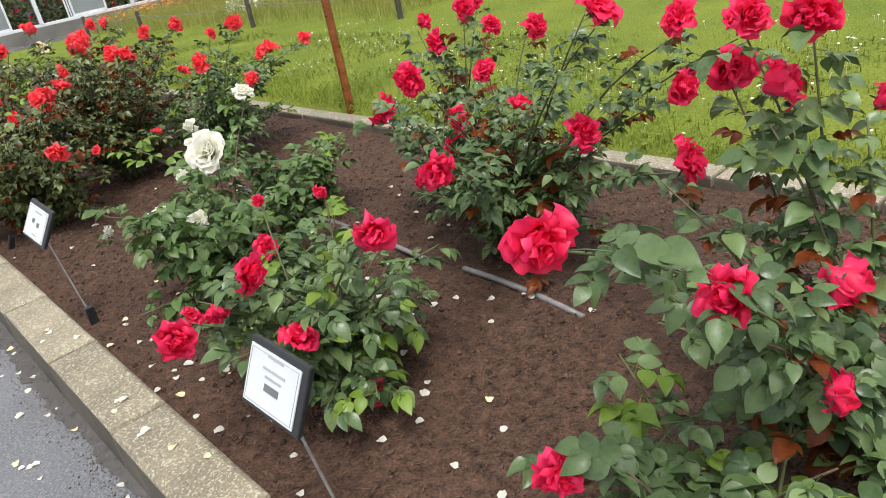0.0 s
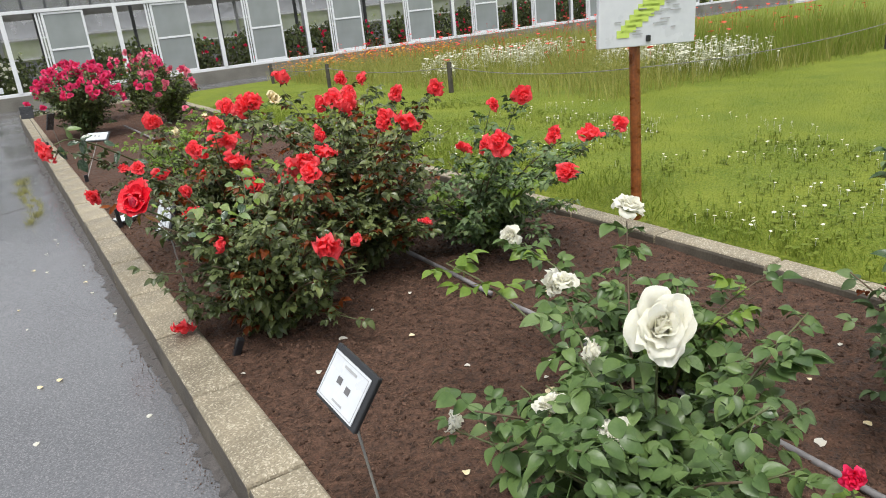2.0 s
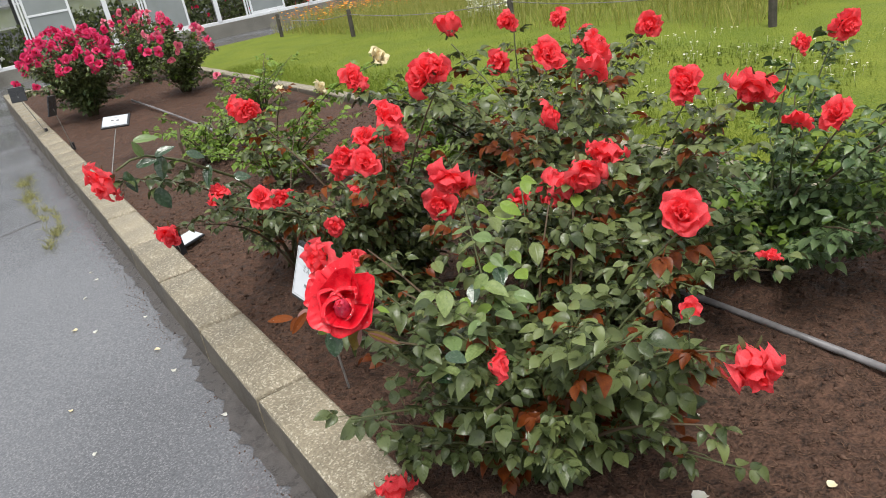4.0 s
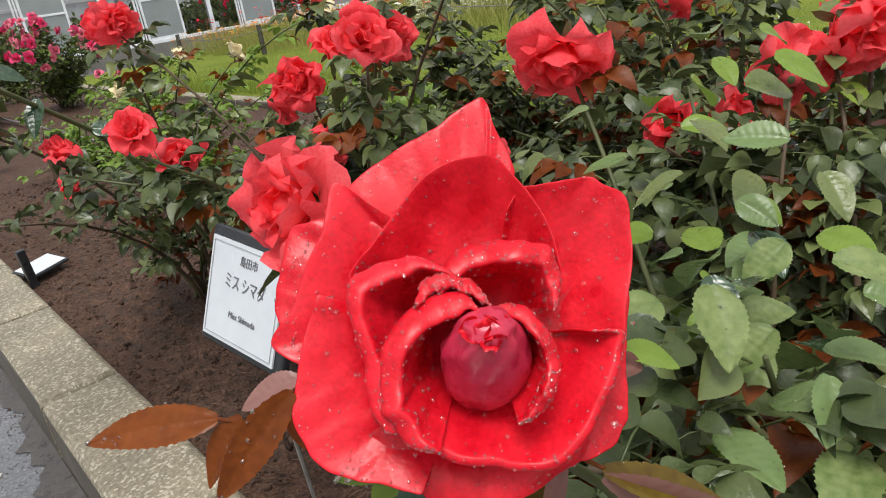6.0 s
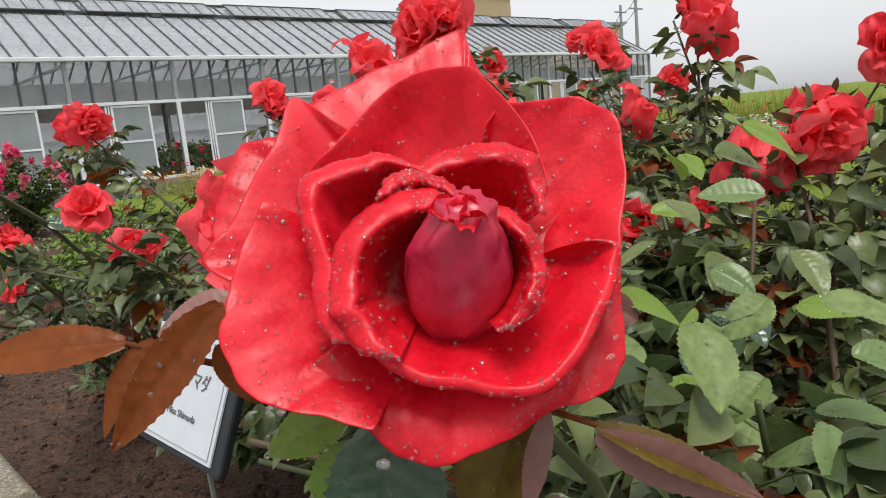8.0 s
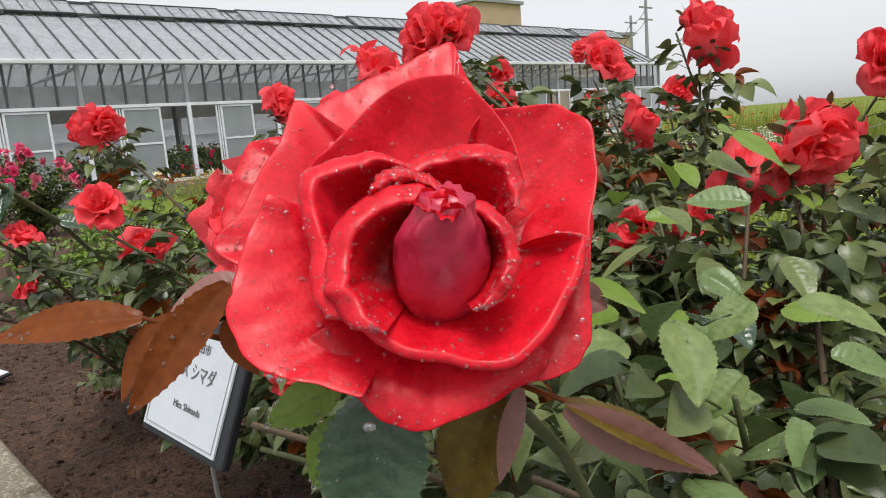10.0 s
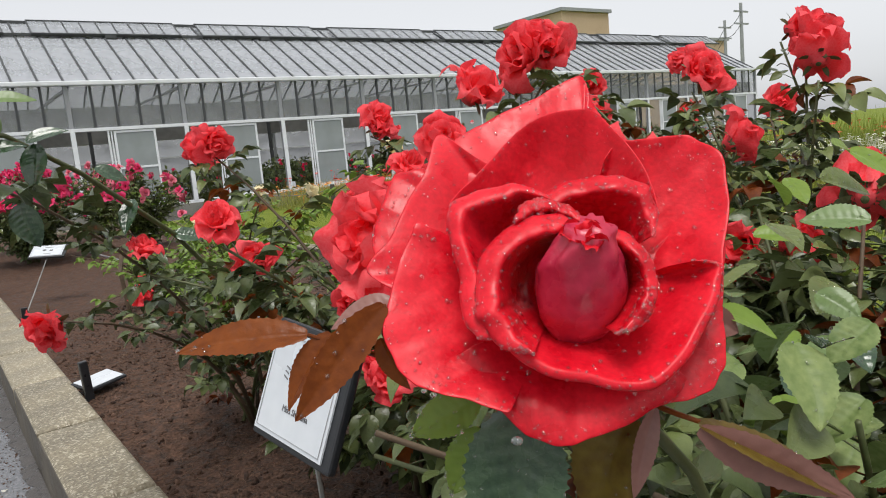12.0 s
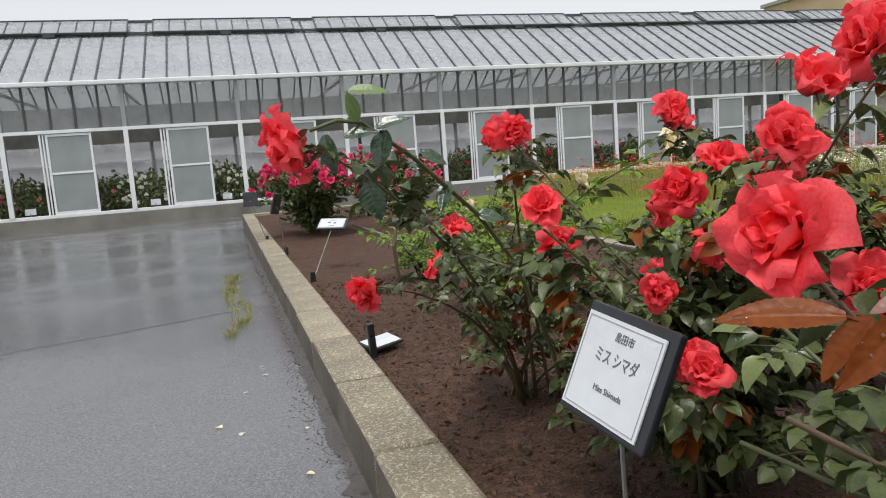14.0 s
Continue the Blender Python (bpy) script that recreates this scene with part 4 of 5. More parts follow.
# heart: a plump closed bud leaning up and out, its tip crumpled
core = bmesh.new()
rings = []
for j in range(25):
    v = j / 24
    r = 15.6 * math.sin(math.pi * (0.22 + 0.60 * v)) ** 0.8 * (1 - 0.42 * v ** 2.2)
    c = Vector((0.2 + 1.5 * v, -10 + 27 * v, -13 + 33 * v))
    ring_pts = []
    for k in range(40):
        a = k * math.tau / 40
        seam = 1.1 * math.exp(-((math.sin(a * 0.5 - v * 1.1 - 0.9)) / 0.10) ** 2) + 0.9 * math.exp(-((math.sin(a * 0.5 + v * 0.9 - 2.2)) / 0.12) ** 2)
        rr = r + seam + (0.7 + 2.6 * v ** 4) * noise.noise((math.cos(a) * 2.4, math.sin(a) * 2.4, v * 6)) + 0.4 * noise.noise((math.cos(a) * 6, math.sin(a) * 6, v * 5))
        p = c + Vector((math.cos(a), 0, 0)) * rr + Vector((0, 0.86, -0.5)) * math.sin(a) * rr
        ring_pts.append(core.verts.new(p * 0.001))
    rings.append(ring_pts)
for p, q in zip(rings, rings[1:]):
    for k in range(40):
        core.faces.new((p[k], p[(k + 1) % 40], q[(k + 1) % 40], q[k]))
core.faces.new(rings[-1])
link("heart", smooth(as_mesh("heart", core, M_HEART)), hero, None, "purplish closed heart of the rose")
for i in range(6):
    bm = bmesh.new()
    petal(bm, i * 2.4, -35 + 7 * i, 28 + 9 * i, 0.0095 - 0.0004 * i, 0.0062, 1.3, 0.05, r0=0.0008 + 0.0007 * i, z0=-0.005, ripple=0.45, nu=12, nv=10, seed=60 + i, crinkle=0.10, blunt=0.1)
    link("petal", smooth(as_mesh("petal", bm, M_HERO)), hero, aim((0.0015, 0.0150, 0.0185), (0.1, 0.6, 0.8), 0.6))
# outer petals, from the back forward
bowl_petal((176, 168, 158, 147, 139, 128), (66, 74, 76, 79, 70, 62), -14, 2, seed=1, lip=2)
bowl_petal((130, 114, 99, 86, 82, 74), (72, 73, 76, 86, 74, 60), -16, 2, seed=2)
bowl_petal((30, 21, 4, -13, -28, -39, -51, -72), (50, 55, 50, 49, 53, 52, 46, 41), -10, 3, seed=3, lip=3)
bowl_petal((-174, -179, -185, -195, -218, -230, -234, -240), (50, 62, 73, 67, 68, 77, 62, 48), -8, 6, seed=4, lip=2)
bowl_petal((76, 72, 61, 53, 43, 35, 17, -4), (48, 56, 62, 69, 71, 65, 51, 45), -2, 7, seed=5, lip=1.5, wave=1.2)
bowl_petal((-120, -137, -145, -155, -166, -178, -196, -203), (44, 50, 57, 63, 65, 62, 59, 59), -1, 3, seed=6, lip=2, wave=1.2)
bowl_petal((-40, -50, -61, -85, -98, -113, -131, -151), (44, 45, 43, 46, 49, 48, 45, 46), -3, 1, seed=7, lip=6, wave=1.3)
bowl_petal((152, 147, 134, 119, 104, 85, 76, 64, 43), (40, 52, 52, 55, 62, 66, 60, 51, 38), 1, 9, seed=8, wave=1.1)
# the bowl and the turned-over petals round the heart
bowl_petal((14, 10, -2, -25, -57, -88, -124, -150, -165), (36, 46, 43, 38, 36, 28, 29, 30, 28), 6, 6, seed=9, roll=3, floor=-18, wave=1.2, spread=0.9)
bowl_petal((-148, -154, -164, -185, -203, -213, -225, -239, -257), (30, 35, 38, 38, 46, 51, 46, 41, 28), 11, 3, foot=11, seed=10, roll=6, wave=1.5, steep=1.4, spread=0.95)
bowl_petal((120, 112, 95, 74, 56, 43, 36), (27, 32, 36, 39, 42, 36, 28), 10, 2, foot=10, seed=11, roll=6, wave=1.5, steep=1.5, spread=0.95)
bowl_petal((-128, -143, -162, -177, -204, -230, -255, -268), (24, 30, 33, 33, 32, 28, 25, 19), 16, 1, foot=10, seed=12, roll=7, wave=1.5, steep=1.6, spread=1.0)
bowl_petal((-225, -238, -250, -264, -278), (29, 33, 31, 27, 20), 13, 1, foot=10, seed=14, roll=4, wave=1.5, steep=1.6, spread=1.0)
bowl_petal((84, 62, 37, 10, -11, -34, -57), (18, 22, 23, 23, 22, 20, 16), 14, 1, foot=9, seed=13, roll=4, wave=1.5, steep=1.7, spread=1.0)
for x, y, z, r in ((-46, -33, 10, 1.2), (-49, -32, 10, 1.0), (-20, -45, 16, 1.9), (43, -17, 2, 1.0), (41, -22, 3, 1.3), (50, 8, -8, 0.9), (49, 20, -12, 0.8), (-36, 62, -28, 0.8)):
    drops.append((Vector((x, y, z)) * 0.001, Vector((0, -1, 0.2)), r * 0.001))
db2 = bmesh.new()
bmesh.ops.create_icosphere(db2, subdivisions=2, radius=1)
DROP = [arrays(as_mesh("drop", db2, M_DROP))]
scatter("rain_beading", DROP, [(0, aim(p + n * r * 0.5, n, 0, r) @ Matrix.Diagonal((1, drop_rnd.uniform(1, 1.5), 0.75, 1))) for p, n, r in drops], M_DROP, hero)


def single_leaf(base, tip, half, normal, mat, fold=0.25, droop=0.1, label="", wet=0):
    """A saw-edged, veined leaf from base to tip on the large rose's cane."""
    base, tip = Vector(base), Vector(tip)
    y = (tip - base).normalized()
    z = Vector(normal)
    z = (z - y * z.dot(y)).normalized()
    x = y.cross(z)
    m = Matrix((x, y, z)).transposed().to_4x4()
    length, n = (tip - base).length, 44
    off = base.x * 90
    bm = bmesh.new()
    rows = []
    for j in range(n + 1):
        v = j / n
        w = half * math.sin(math.pi * min(1, 0.03 + 0.97 * v) ** 0.82) ** 0.8 * (0.97 if v < 1 else 0)
        row = []
        for i in range(13):
            q = i / 6 - 1
            out = q * w * (1 + (0.05 if j % 3 == 1 else -0.025) * (abs(q) > 0.9))
            vein = abs(math.sin((v - abs(q) * 0.10 * half / length * 4) * 26))
            h = abs(q) * w * fold - droop * length * v * v + half * (0.05 * vein * min(1, abs(q) * 3) * (1 - abs(q)) + 0.10 * noise.noise((q * 1.4 + off, v * 3, 1)) * abs(q))
            row.append(bm.verts.new((out + 0.04 * length * math.sin(v * 2.5 + off) * v, length * v, h)))
        rows.append(row)
    for p, q in zip(rows, rows[1:]):
        for i in range(12):
            bm.faces.new((p[i], p[i + 1], q[i + 1], q[i]))
    ob = link("leaf", smooth(as_mesh("leaf", bm, mat)), hero_bush, Matrix.Translation(base - ho) @ m, label)
    if wet:
        pick = random.Random(int(half * 1e5))
        vs = [v for v in ob.data.vertices if pick.random() < wet]
        if vs:
            scatter("rain_beading", DROP, [(0, Matrix.Translation(v.co + Vector((0, 0, 0.0002))) @ Matrix.Scale(pick.choice((0.0003, 0.0004, 0.0006, 0.0009)), 4)) for v in vs], M_DROP, ob)
    return ob


TO_EYE = H_OUT
single_leaf((-0.064, -2.615, 0.764), (-0.102, -2.587, 0.764), 0.0073, (-0.5, -0.5, 0.75), M_LEAF_RED, 0.3, 0.10, "orange-brown young leaf", 0.01)
single_leaf((-0.045, -2.636, 0.773), (-0.077, -2.620, 0.739), 0.0072, TO_EYE, M_LEAF_RED, 0.3, 0.08, "orange-brown young leaf", 0.01)
single_leaf((-0.058, -2.621, 0.764), (-0.076, -2.613, 0.741), 0.0060, (-0.9, -0.2, 0.3), M_LEAF_RED, 0.4, 0.12)
single_leaf((-0.039, -2.631, 0.773), (-0.058, -2.619, 0.768), 0.0055, (-0.3, -0.4, 0.9), M_LEAF_BACK, 0.3, 0.15)
single_leaf((-0.045, -2.631, 0.761), (-0.041, -2.637, 0.742), 0.0045, (-0.9, -0.3, 0.1), M_LEAF_RED, 0.5, 0.1)
single_leaf((0.028, -2.702, 0.727), (0.068, -2.735, 0.699), 0.0085, (-0.1, -0.35, 0.95), M_LEAF_OLIVE, 0.15, 0.10, "olive-bronze young leaf", 0.01)
single_leaf((0.027, -2.703, 0.7255), (0.064, -2.734, 0.695), 0.0075, (-0.85, -0.5, 0.15), M_LEAF_BACK, 0.1, 0.06, "pinkish underside of a young leaf")
single_leaf((-0.013, -2.666, 0.737), (-0.025, -2.664, 0.686), 0.0175, (-0.75, -0.6, 0.25), M_LEAF_WET, 0.4, 0.02, "dark green rain-wet leaf", 0.06)
single_leaf((0.021, -2.679, 0.728), (0.004, -2.673, 0.689), 0.0130, (-0.8, -0.5, 0.3), M_LEAF_OLIVE, 0.3, 0.05, "", 0.03)
single_leaf((0.022, -2.690, 0.731), (0.010, -2.688, 0.702), 0.0040, TO_EYE, M_LEAF_BACK, 0.4, 0.1)
single_leaf((0.056, -2.691, 0.757), (0.074, -2.706, 0.749), 0.0055, (-0.3, -0.4, 0.9), M_LEAF_LIGHT, 0.3, 0.2)
single_leaf((0.048, -2.690, 0.757), (0.058, -2.700, 0.750), 0.0055, TO_EYE, M_LEAF_BACK, 0.3, 0.2)
single_leaf((-0.010, -2.637, 0.731), (-0.033, -2.624, 0.720), 0.0085, (-0.5, -0.6, 0.6), M_LEAF_LIGHT, 0.25, 0.1, "pale green rain-wet leaf", 0.05)
single_leaf((-0.008, -2.634, 0.718), (-0.021, -2.629, 0.694), 0.0085, (-0.6, -0.5, 0.5), M_LEAF_LIGHT, 0.25, 0.1, "pale green rain-wet leaf", 0.05)
near_rnd = random.Random(91)


def near_leaf(p, length, mat, wet=0.02):
    """A broad leaf of the nearest canes, hung out from p."""
    a = near_rnd.uniform(0, math.tau)
    way = Vector((math.cos(a), math.sin(a), near_rnd.uniform(-0.7, 0.1))).normalized()
    up = Vector((near_rnd.uniform(-0.6, 0.1), near_rnd.uniform(-0.6, 0.1), 0.8))
    single_leaf(p, Vector(p) + way * length, length * near_rnd.uniform(0.30, 0.36), up, mat, near_rnd.uniform(0.1, 0.4), near_rnd.uniform(0.05, 0.3), "", wet)


for k in range(46):
    p = Vector((near_rnd.uniform(0.14, 0.46), 0, near_rnd.uniform(0.50, 0.70)))
    p.y = -2.68 + 0.38 * (p.x - 0.2) + near_rnd.uniform(-0.06, 0.10)
    near_leaf(p, near_rnd.uniform(0.036, 0.056), (M_LEAF_MILDEW, M_LEAF_LIGHT, M_LEAF_CRIM, M_LEAF_WET)[near_rnd.choice((0, 0, 1, 1, 2, 2, 2, 3))])
for k in range(26):
    p = Vector((near_rnd.uniform(0.30, 0.72), near_rnd.uniform(-2.62, -2.36), near_rnd.uniform(0.62, 0.80)))
    near_leaf(p, near_rnd.uniform(0.036, 0.052), (M_LEAF_CRIM, M_LEAF, M_LEAF_LIGHT)[near_rnd.randrange(3)])
arch_cane = tube(bmesh.new(), [Vector(p) - ho for p in ((0.50, -1.25, 0.13), (0.436, -1.292, 0.35), (0.327, -1.356, 0.586), (0.219, -1.428, 0.71), (0.131, -1.50, 0.778), (0.054, -1.561, 0.837), (-0.004, -1.609, 0.871), (-0.052, -1.652, 0.898), (-0.095, -1.675, 0.902), (-0.14, -1.688, 0.888))],
                 [0.0058, 0.0055, 0.005, 0.0048, 0.0045, 0.0042, 0.004, 0.0036, 0.0032, 0.003], 7)
link("cane", smooth(as_mesh("cane", arch_cane, M_CANE)), hero_bush, None, "long arching green cane")
for p, q, hw in (((-0.072, -1.672, 0.947), (-0.010, -1.690, 0.950), 0.013), ((-0.083, -1.655, 0.876), (-0.030, -1.672, 0.888), 0.014), ((-0.027, -1.646, 0.888), (0.026, -1.660, 0.906), 0.014), ((-0.013, -1.640, 0.884), (-0.030, -1.660, 0.822), 0.020),
                 ((-0.060, -1.660, 0.900), (-0.076, -1.675, 0.945), 0.012), ((-0.118, -1.69, 0.88), (-0.112, -1.70, 0.818), 0.015), ((-0.048, -1.641, 0.80), (-0.035, -1.650, 0.735), 0.022), ((0.083, -1.516, 0.846), (0.127, -1.535, 0.822), 0.014),
                 ((0.14, -1.49, 0.785), (0.11, -1.53, 0.735), 0.016), ((0.22, -1.425, 0.71), (0.27, -1.45, 0.70), 0.017)):
    single_leaf(p, q, hw, (-0.35, -0.6, 0.7), M_LEAF_WET if hw > 0.0135 else M_LEAF_CRIM, 0.25, 0.15, "", 0.02)


def twig(pts, radii, mat, name="leaf_stalk"):
    bm = tube(bmesh.new(), [Vector(p) - ho for p in pts], radii, 7)
    return link(name, smooth(as_mesh(name, bm, mat)), hero_bush)


twig(((0.006, -2.655, 0.742), (-0.020, -2.632, 0.744), (-0.037, -2.626, 0.750), (-0.050, -2.626, 0.757), (-0.064, -2.615, 0.764)), [0.0014, 0.0013, 0.0011, 0.001, 0.0007], M_LEAF_RED)
twig(((-0.037, -2.626, 0.750), (-0.043, -2.630, 0.762), (-0.045, -2.636, 0.773)), [0.001, 0.0009, 0.0007], M_LEAF_RED)
twig(((0.012, -2.662, 0.738), (0.026, -2.687, 0.730), (0.028, -2.694, 0.728), (0.029, -2.702, 0.727)), [0.0014, 0.0012, 0.001, 0.0008], M_LEAF_RED)
twig(((0.018, -2.668, 0.745), (0.025, -2.680, 0.726), (0.050, -2.683, 0.696), (0.090, -2.672, 0.640), (0.20, -2.60, 0.48)), [0.0022, 0.0022, 0.0024, 0.0026, 0.003], M_CANE, "side_cane")

# ---- plant labels on stakes ----
def plant_label(text_lines, place, width, height, across, up, stake_to, label, block=True):
    """A card in a black frame on a thin stake; across and up are the card's own directions."""
    top = tagged(empty("plant_label", place), label, "plant label", "plant labels")
    ax = Vector(across).normalized()
    az = Vector(up)
    az = (az - ax * az.dot(ax)).normalized()
    ay = az.cross(ax)
    turn = Matrix((ax, ay, az)).transposed().to_4x4()
    w, h = width / 2, height / 2
    frame_part = link("frame", as_mesh("frame", boxed((-w, 0, -h), (w, 0.014, h), 0.004), M_BLACK), top, turn)
    card = link("card", as_mesh("card", boxed((-w + 0.008, -0.003, -h + 0.010), (w - 0.016, -0.0005, h - 0.014)), M_CARD), top, turn, "white printed card")
    rim = bmesh.new()
    a, c, d, e = -w + 0.013, w - 0.021, -h + 0.015, h - 0.019
    for lo, hi in (((a, d), (c, d + 0.0008)), ((a, e - 0.0008), (c, e)), ((a, d), (a + 0.0008, e)), ((c - 0.0008, d), (c, e))):
        box(rim, (lo[0], -0.0042, lo[1]), (hi[0], -0.0034, hi[1]))
    link("border_line", as_mesh("border_line", rim, M_INK_PALE), card)
    for body, size, x, z, squeeze in text_lines:
        if body.startswith("|"):
            lines = link("print", as_mesh("print", boxed((x - size / 2, -0.0045, z), (x + size / 2, -0.0034, z + squeeze)), M_INK_PALE if body == "|" else M_INK), card)
            continue
        cu = bpy.data.curves.new("writing", "FONT")
        cu.body, cu.size, cu.align_x, cu.extrude = body, size, "CENTER", 0.0003
        tmp = bpy.data.objects.new("writing", cu)
        scene.collection.objects.link(tmp)
        me = bpy.data.meshes.new_from_object(tmp.evaluated_get(bpy.context.evaluated_depsgraph_get()))
        bpy.data.objects.remove(tmp)
        me.materials.clear()
        me.materials.append(M_INK)
        link("writing", me, card, Matrix.Translation((x, -0.0038, z)) @ pose(0, 0, 0, 90, 0, 0) @ Matrix.Diagonal((squeeze, 1, 1, 1)))
    o = Vector(place)
    foot = Vector(stake_to) - o
    sb = bmesh.new()
    back = turn.to_3x3() @ Vector((0, 0.016, -h * 0.3))
    tube(sb, [foot, foot.lerp(back, 0.5), back], 0.0035, 6)
    link("stake", as_mesh("stake", sb, M_STEEL), top)
    if block:
        link("foot_block", as_mesh("foot_block", boxed((-0.016, -0.012, -0.03), (0.016, 0.012, 0.055), 0.003), M_BLACK), top, Matrix.Translation(foot))
    return top


BARS = [("|", 0.05, 0, 0.035, 0.006), ("||", 0.018, -0.022, -0.005, 0.016), ("||", 0.018, 0.016, -0.012, 0.016), ("|", 0.04, 0, -0.045, 0.004)]
plant_label([("島田市", 0.015, 0.004, 0.040, 0.9), ("ミス シマダ", 0.023, 0.0, 0.006, 0.76), ("Miss Shimada", 0.012, 0.002, -0.034, 0.95)],
            (0.197, -1.991, 0.530), 0.187, 0.162, (0.019, -0.183, -0.015), (0.062, -0.056, 0.136), (0.235, -1.95, 0.12), "white label with dark lettering in a black frame", block=False)
plant_label(BARS, (0.187, -3.956, 0.539), 0.175, 0.138, (0.013, -0.17, -0.029), (0.065, 0.016, 0.111), (0.215, -4.02, 0.14), "white plant label in a black frame on a stake")
plant_label([("|", 0.05, 0, 0.045, 0.005), ("|", 0.07, 0, 0.02, 0.004), ("||", 0.045, 0.0, -0.02, 0.014), ("|", 0.05, 0.0, 0.005, 0.004)], (0.165, -5.645, 0.572), 0.185, 0.138, (0.007, -0.181, -0.012), (0.057, 0.017, 0.115), (0.205, -5.72, 0.12), "white plant label with a small dark picture in a black frame")
plant_label(BARS, (0.425, 2.10, 0.435), 0.20, 0.16, (0.9, -0.35, -0.05), (0.25, 0.6, 0.25), (0.204, 1.62, 0.13), "white plant label tipped face up on its stake")
plant_label(BARS, (0.10, 2.75, 0.57), 0.12, 0.16, (-0.5, -0.8, 0.1), (0.35, 0.1, 0.9), (0.18, 3.2, 0.13), "white plant label turned aside on a thin stake")
plant_label([], (-0.02, 4.3, 0.56), 0.14, 0.14, (-0.9, 0.3, 0), (0.2, 0.1, 0.9), (0.1, 4.4, 0.13), "black-backed plant label among magenta roses")

low = tagged(empty("plant_label", (0.235, -0.20, 0.14)), "white plant label lying on the soil by a black stake", "plant label", "plant labels")
link("frame", as_mesh("frame", boxed((-0.07, -0.055, 0), (0.07, 0.055, 0.010), 0.003), M_BLACK), low, pose(0, 0, 0.008, 6, -5, 20))
link("card", as_mesh("card", boxed((-0.062, -0.048, 0.011), (0.062, 0.048, 0.013)), M_CARD), low, pose(0, 0, 0.008, 6, -5, 20))
peg = link("peg", as_mesh("peg", boxed((-0.013, -0.010, -0.05), (0.013, 0.010, 0.115), 0.003), M_BLACK), low, pose(-0.05, -0.10, 0, 4, -4, 10))
peg2 = tagged(link("label_peg", as_mesh("label_peg", boxed((-0.014, -0.012, -0.05), (0.014, 0.012, 0.06), 0.004), M_BLACK), None, pose(0.235, -2.72, 0.13, 15, 20, 0)), "short black plastic peg stuck in the soil", "peg")

# ---- pipe along the bed ----
pipe = tagged(empty("water_pipe", (1.2, 0, 0.14)), "grey plastic watering pipe half buried in the soil", "pipe")
for y0, y1, x0, x1, z0, z1 in ((-7.5, -6.3, 1.14, 1.17, 0.0, 0.0), (-6.2, -5.9, 1.17, 1.175, 0.010, 0.006), (-5.55, -5.02, 1.185, 1.20, -0.010, 0.012), (-4.85, -3.72, 1.205, 1.235, -0.012, 0.004), (-3.62, -3.12, 1.24, 1.265, 0.0, -0.002), (-2.96, -1.2, 1.275, 1.25, -0.004, 0.012), (-1.2, 2.0, 1.25, 1.12, 0.012, 0.02), (2.0, 5.0, 1.12, 1.06, 0.02, 0.03)):
    pb = bmesh.new()
    tube(pb, [p - Vector(pipe.location) for p in curve_points((x0, y0, 0.132 + z0), (x1, y1, 0.132 + z1), (0.01, 0, 0.004), 6)], 0.0105, 8)
    link("pipe_length", smooth(as_mesh("pipe_length", pb, M_PIPE)), pipe)
riser = bmesh.new()
tube(riser, [(0.62, 1.05, 0.1), (0.60, 1.05, 0.36), (0.63, 1.1, 0.44)], 0.011, 7)
tagged(link("bent_stake", as_mesh("bent_stake", riser, M_CANE_OLD)), "bent brown bare cane sticking up from the soil", "stake")

# ---- map sign on a timber post ----
sign = tagged(empty("map_sign", (2.44, -2.68, 0.1)), "white garden map board on a red-brown timber post", "sign")
link("post", as_mesh("post", tube(bmesh.new(), [(0, 0, -0.1), (0.002, 0, 0.4), (-0.002, 0.001, 0.9), (0, 0, 1.3)], [0.029, 0.028, 0.027, 0.026], 14), M_WOOD), sign)
board = link("board", as_mesh("board", boxed((-0.27, -0.062, 0.925), (0.27, -0.036, 1.36), 0.004), M_CARD), sign, pose(0, 0, 0, 0, 2, -14), "white printed board")
mb = bmesh.new()
for k in range(14):
    a = k / 13
    x, z, s = 0.16 - 0.30 * a ** 1.3, 1.30 - 0.30 * a, 0.03 + 0.03 * math.sin(a * 3)
    box(mb, (x - s, -0.0655, z - 0.03), (x + s, -0.0632, z + 0.005), 0)
link("map_print", as_mesh("map_print", mb, M_MAPGREEN), board)
rndb = random.Random(3)
tb = bmesh.new()
for k in range(34):
    x, z = rndb.uniform(-0.2, 0.17), rndb.uniform(0.97, 1.33)
    box(tb, (x, -0.068, z), (x + rndb.uniform(0.02, 0.06), -0.0662, z + 0.005))
link("map_print", as_mesh("map_print", tb, M_INK_PALE), board)
link("bolt", as_mesh("bolt", boxed((-0.012, -0.072, 0.945), (0.012, -0.06, 0.975), 0.003), M_BLACK), board)

# ---- rope fence round the flower meadow ----
stakes = [(4.62, 9.3), (4.66, 6.5), (4.86, 2.9), (5.06, -0.15), (9.6, -0.2), (14.0, -0.1)]
rope_fence = tagged(empty("rope_fence", (4.86, 2.9, 0.1)), "short dark posts strung with thin cord round the meadow", "fence")
ro = Vector(rope_fence.location)
tops = []
for x, y in stakes:
    z = lawn_height(x, y)
    link("post", as_mesh("post", tube(bmesh.new(), [(0, 0, -0.08), (0, 0, 0.2), (0.004, 0.002, 0.4)], [0.034, 0.034, 0.032], 9), M_STAKE), rope_fence, Matrix.Translation(Vector((x, y, z)) - ro))
    tops.append(Vector((x, y, z + 0.33)))
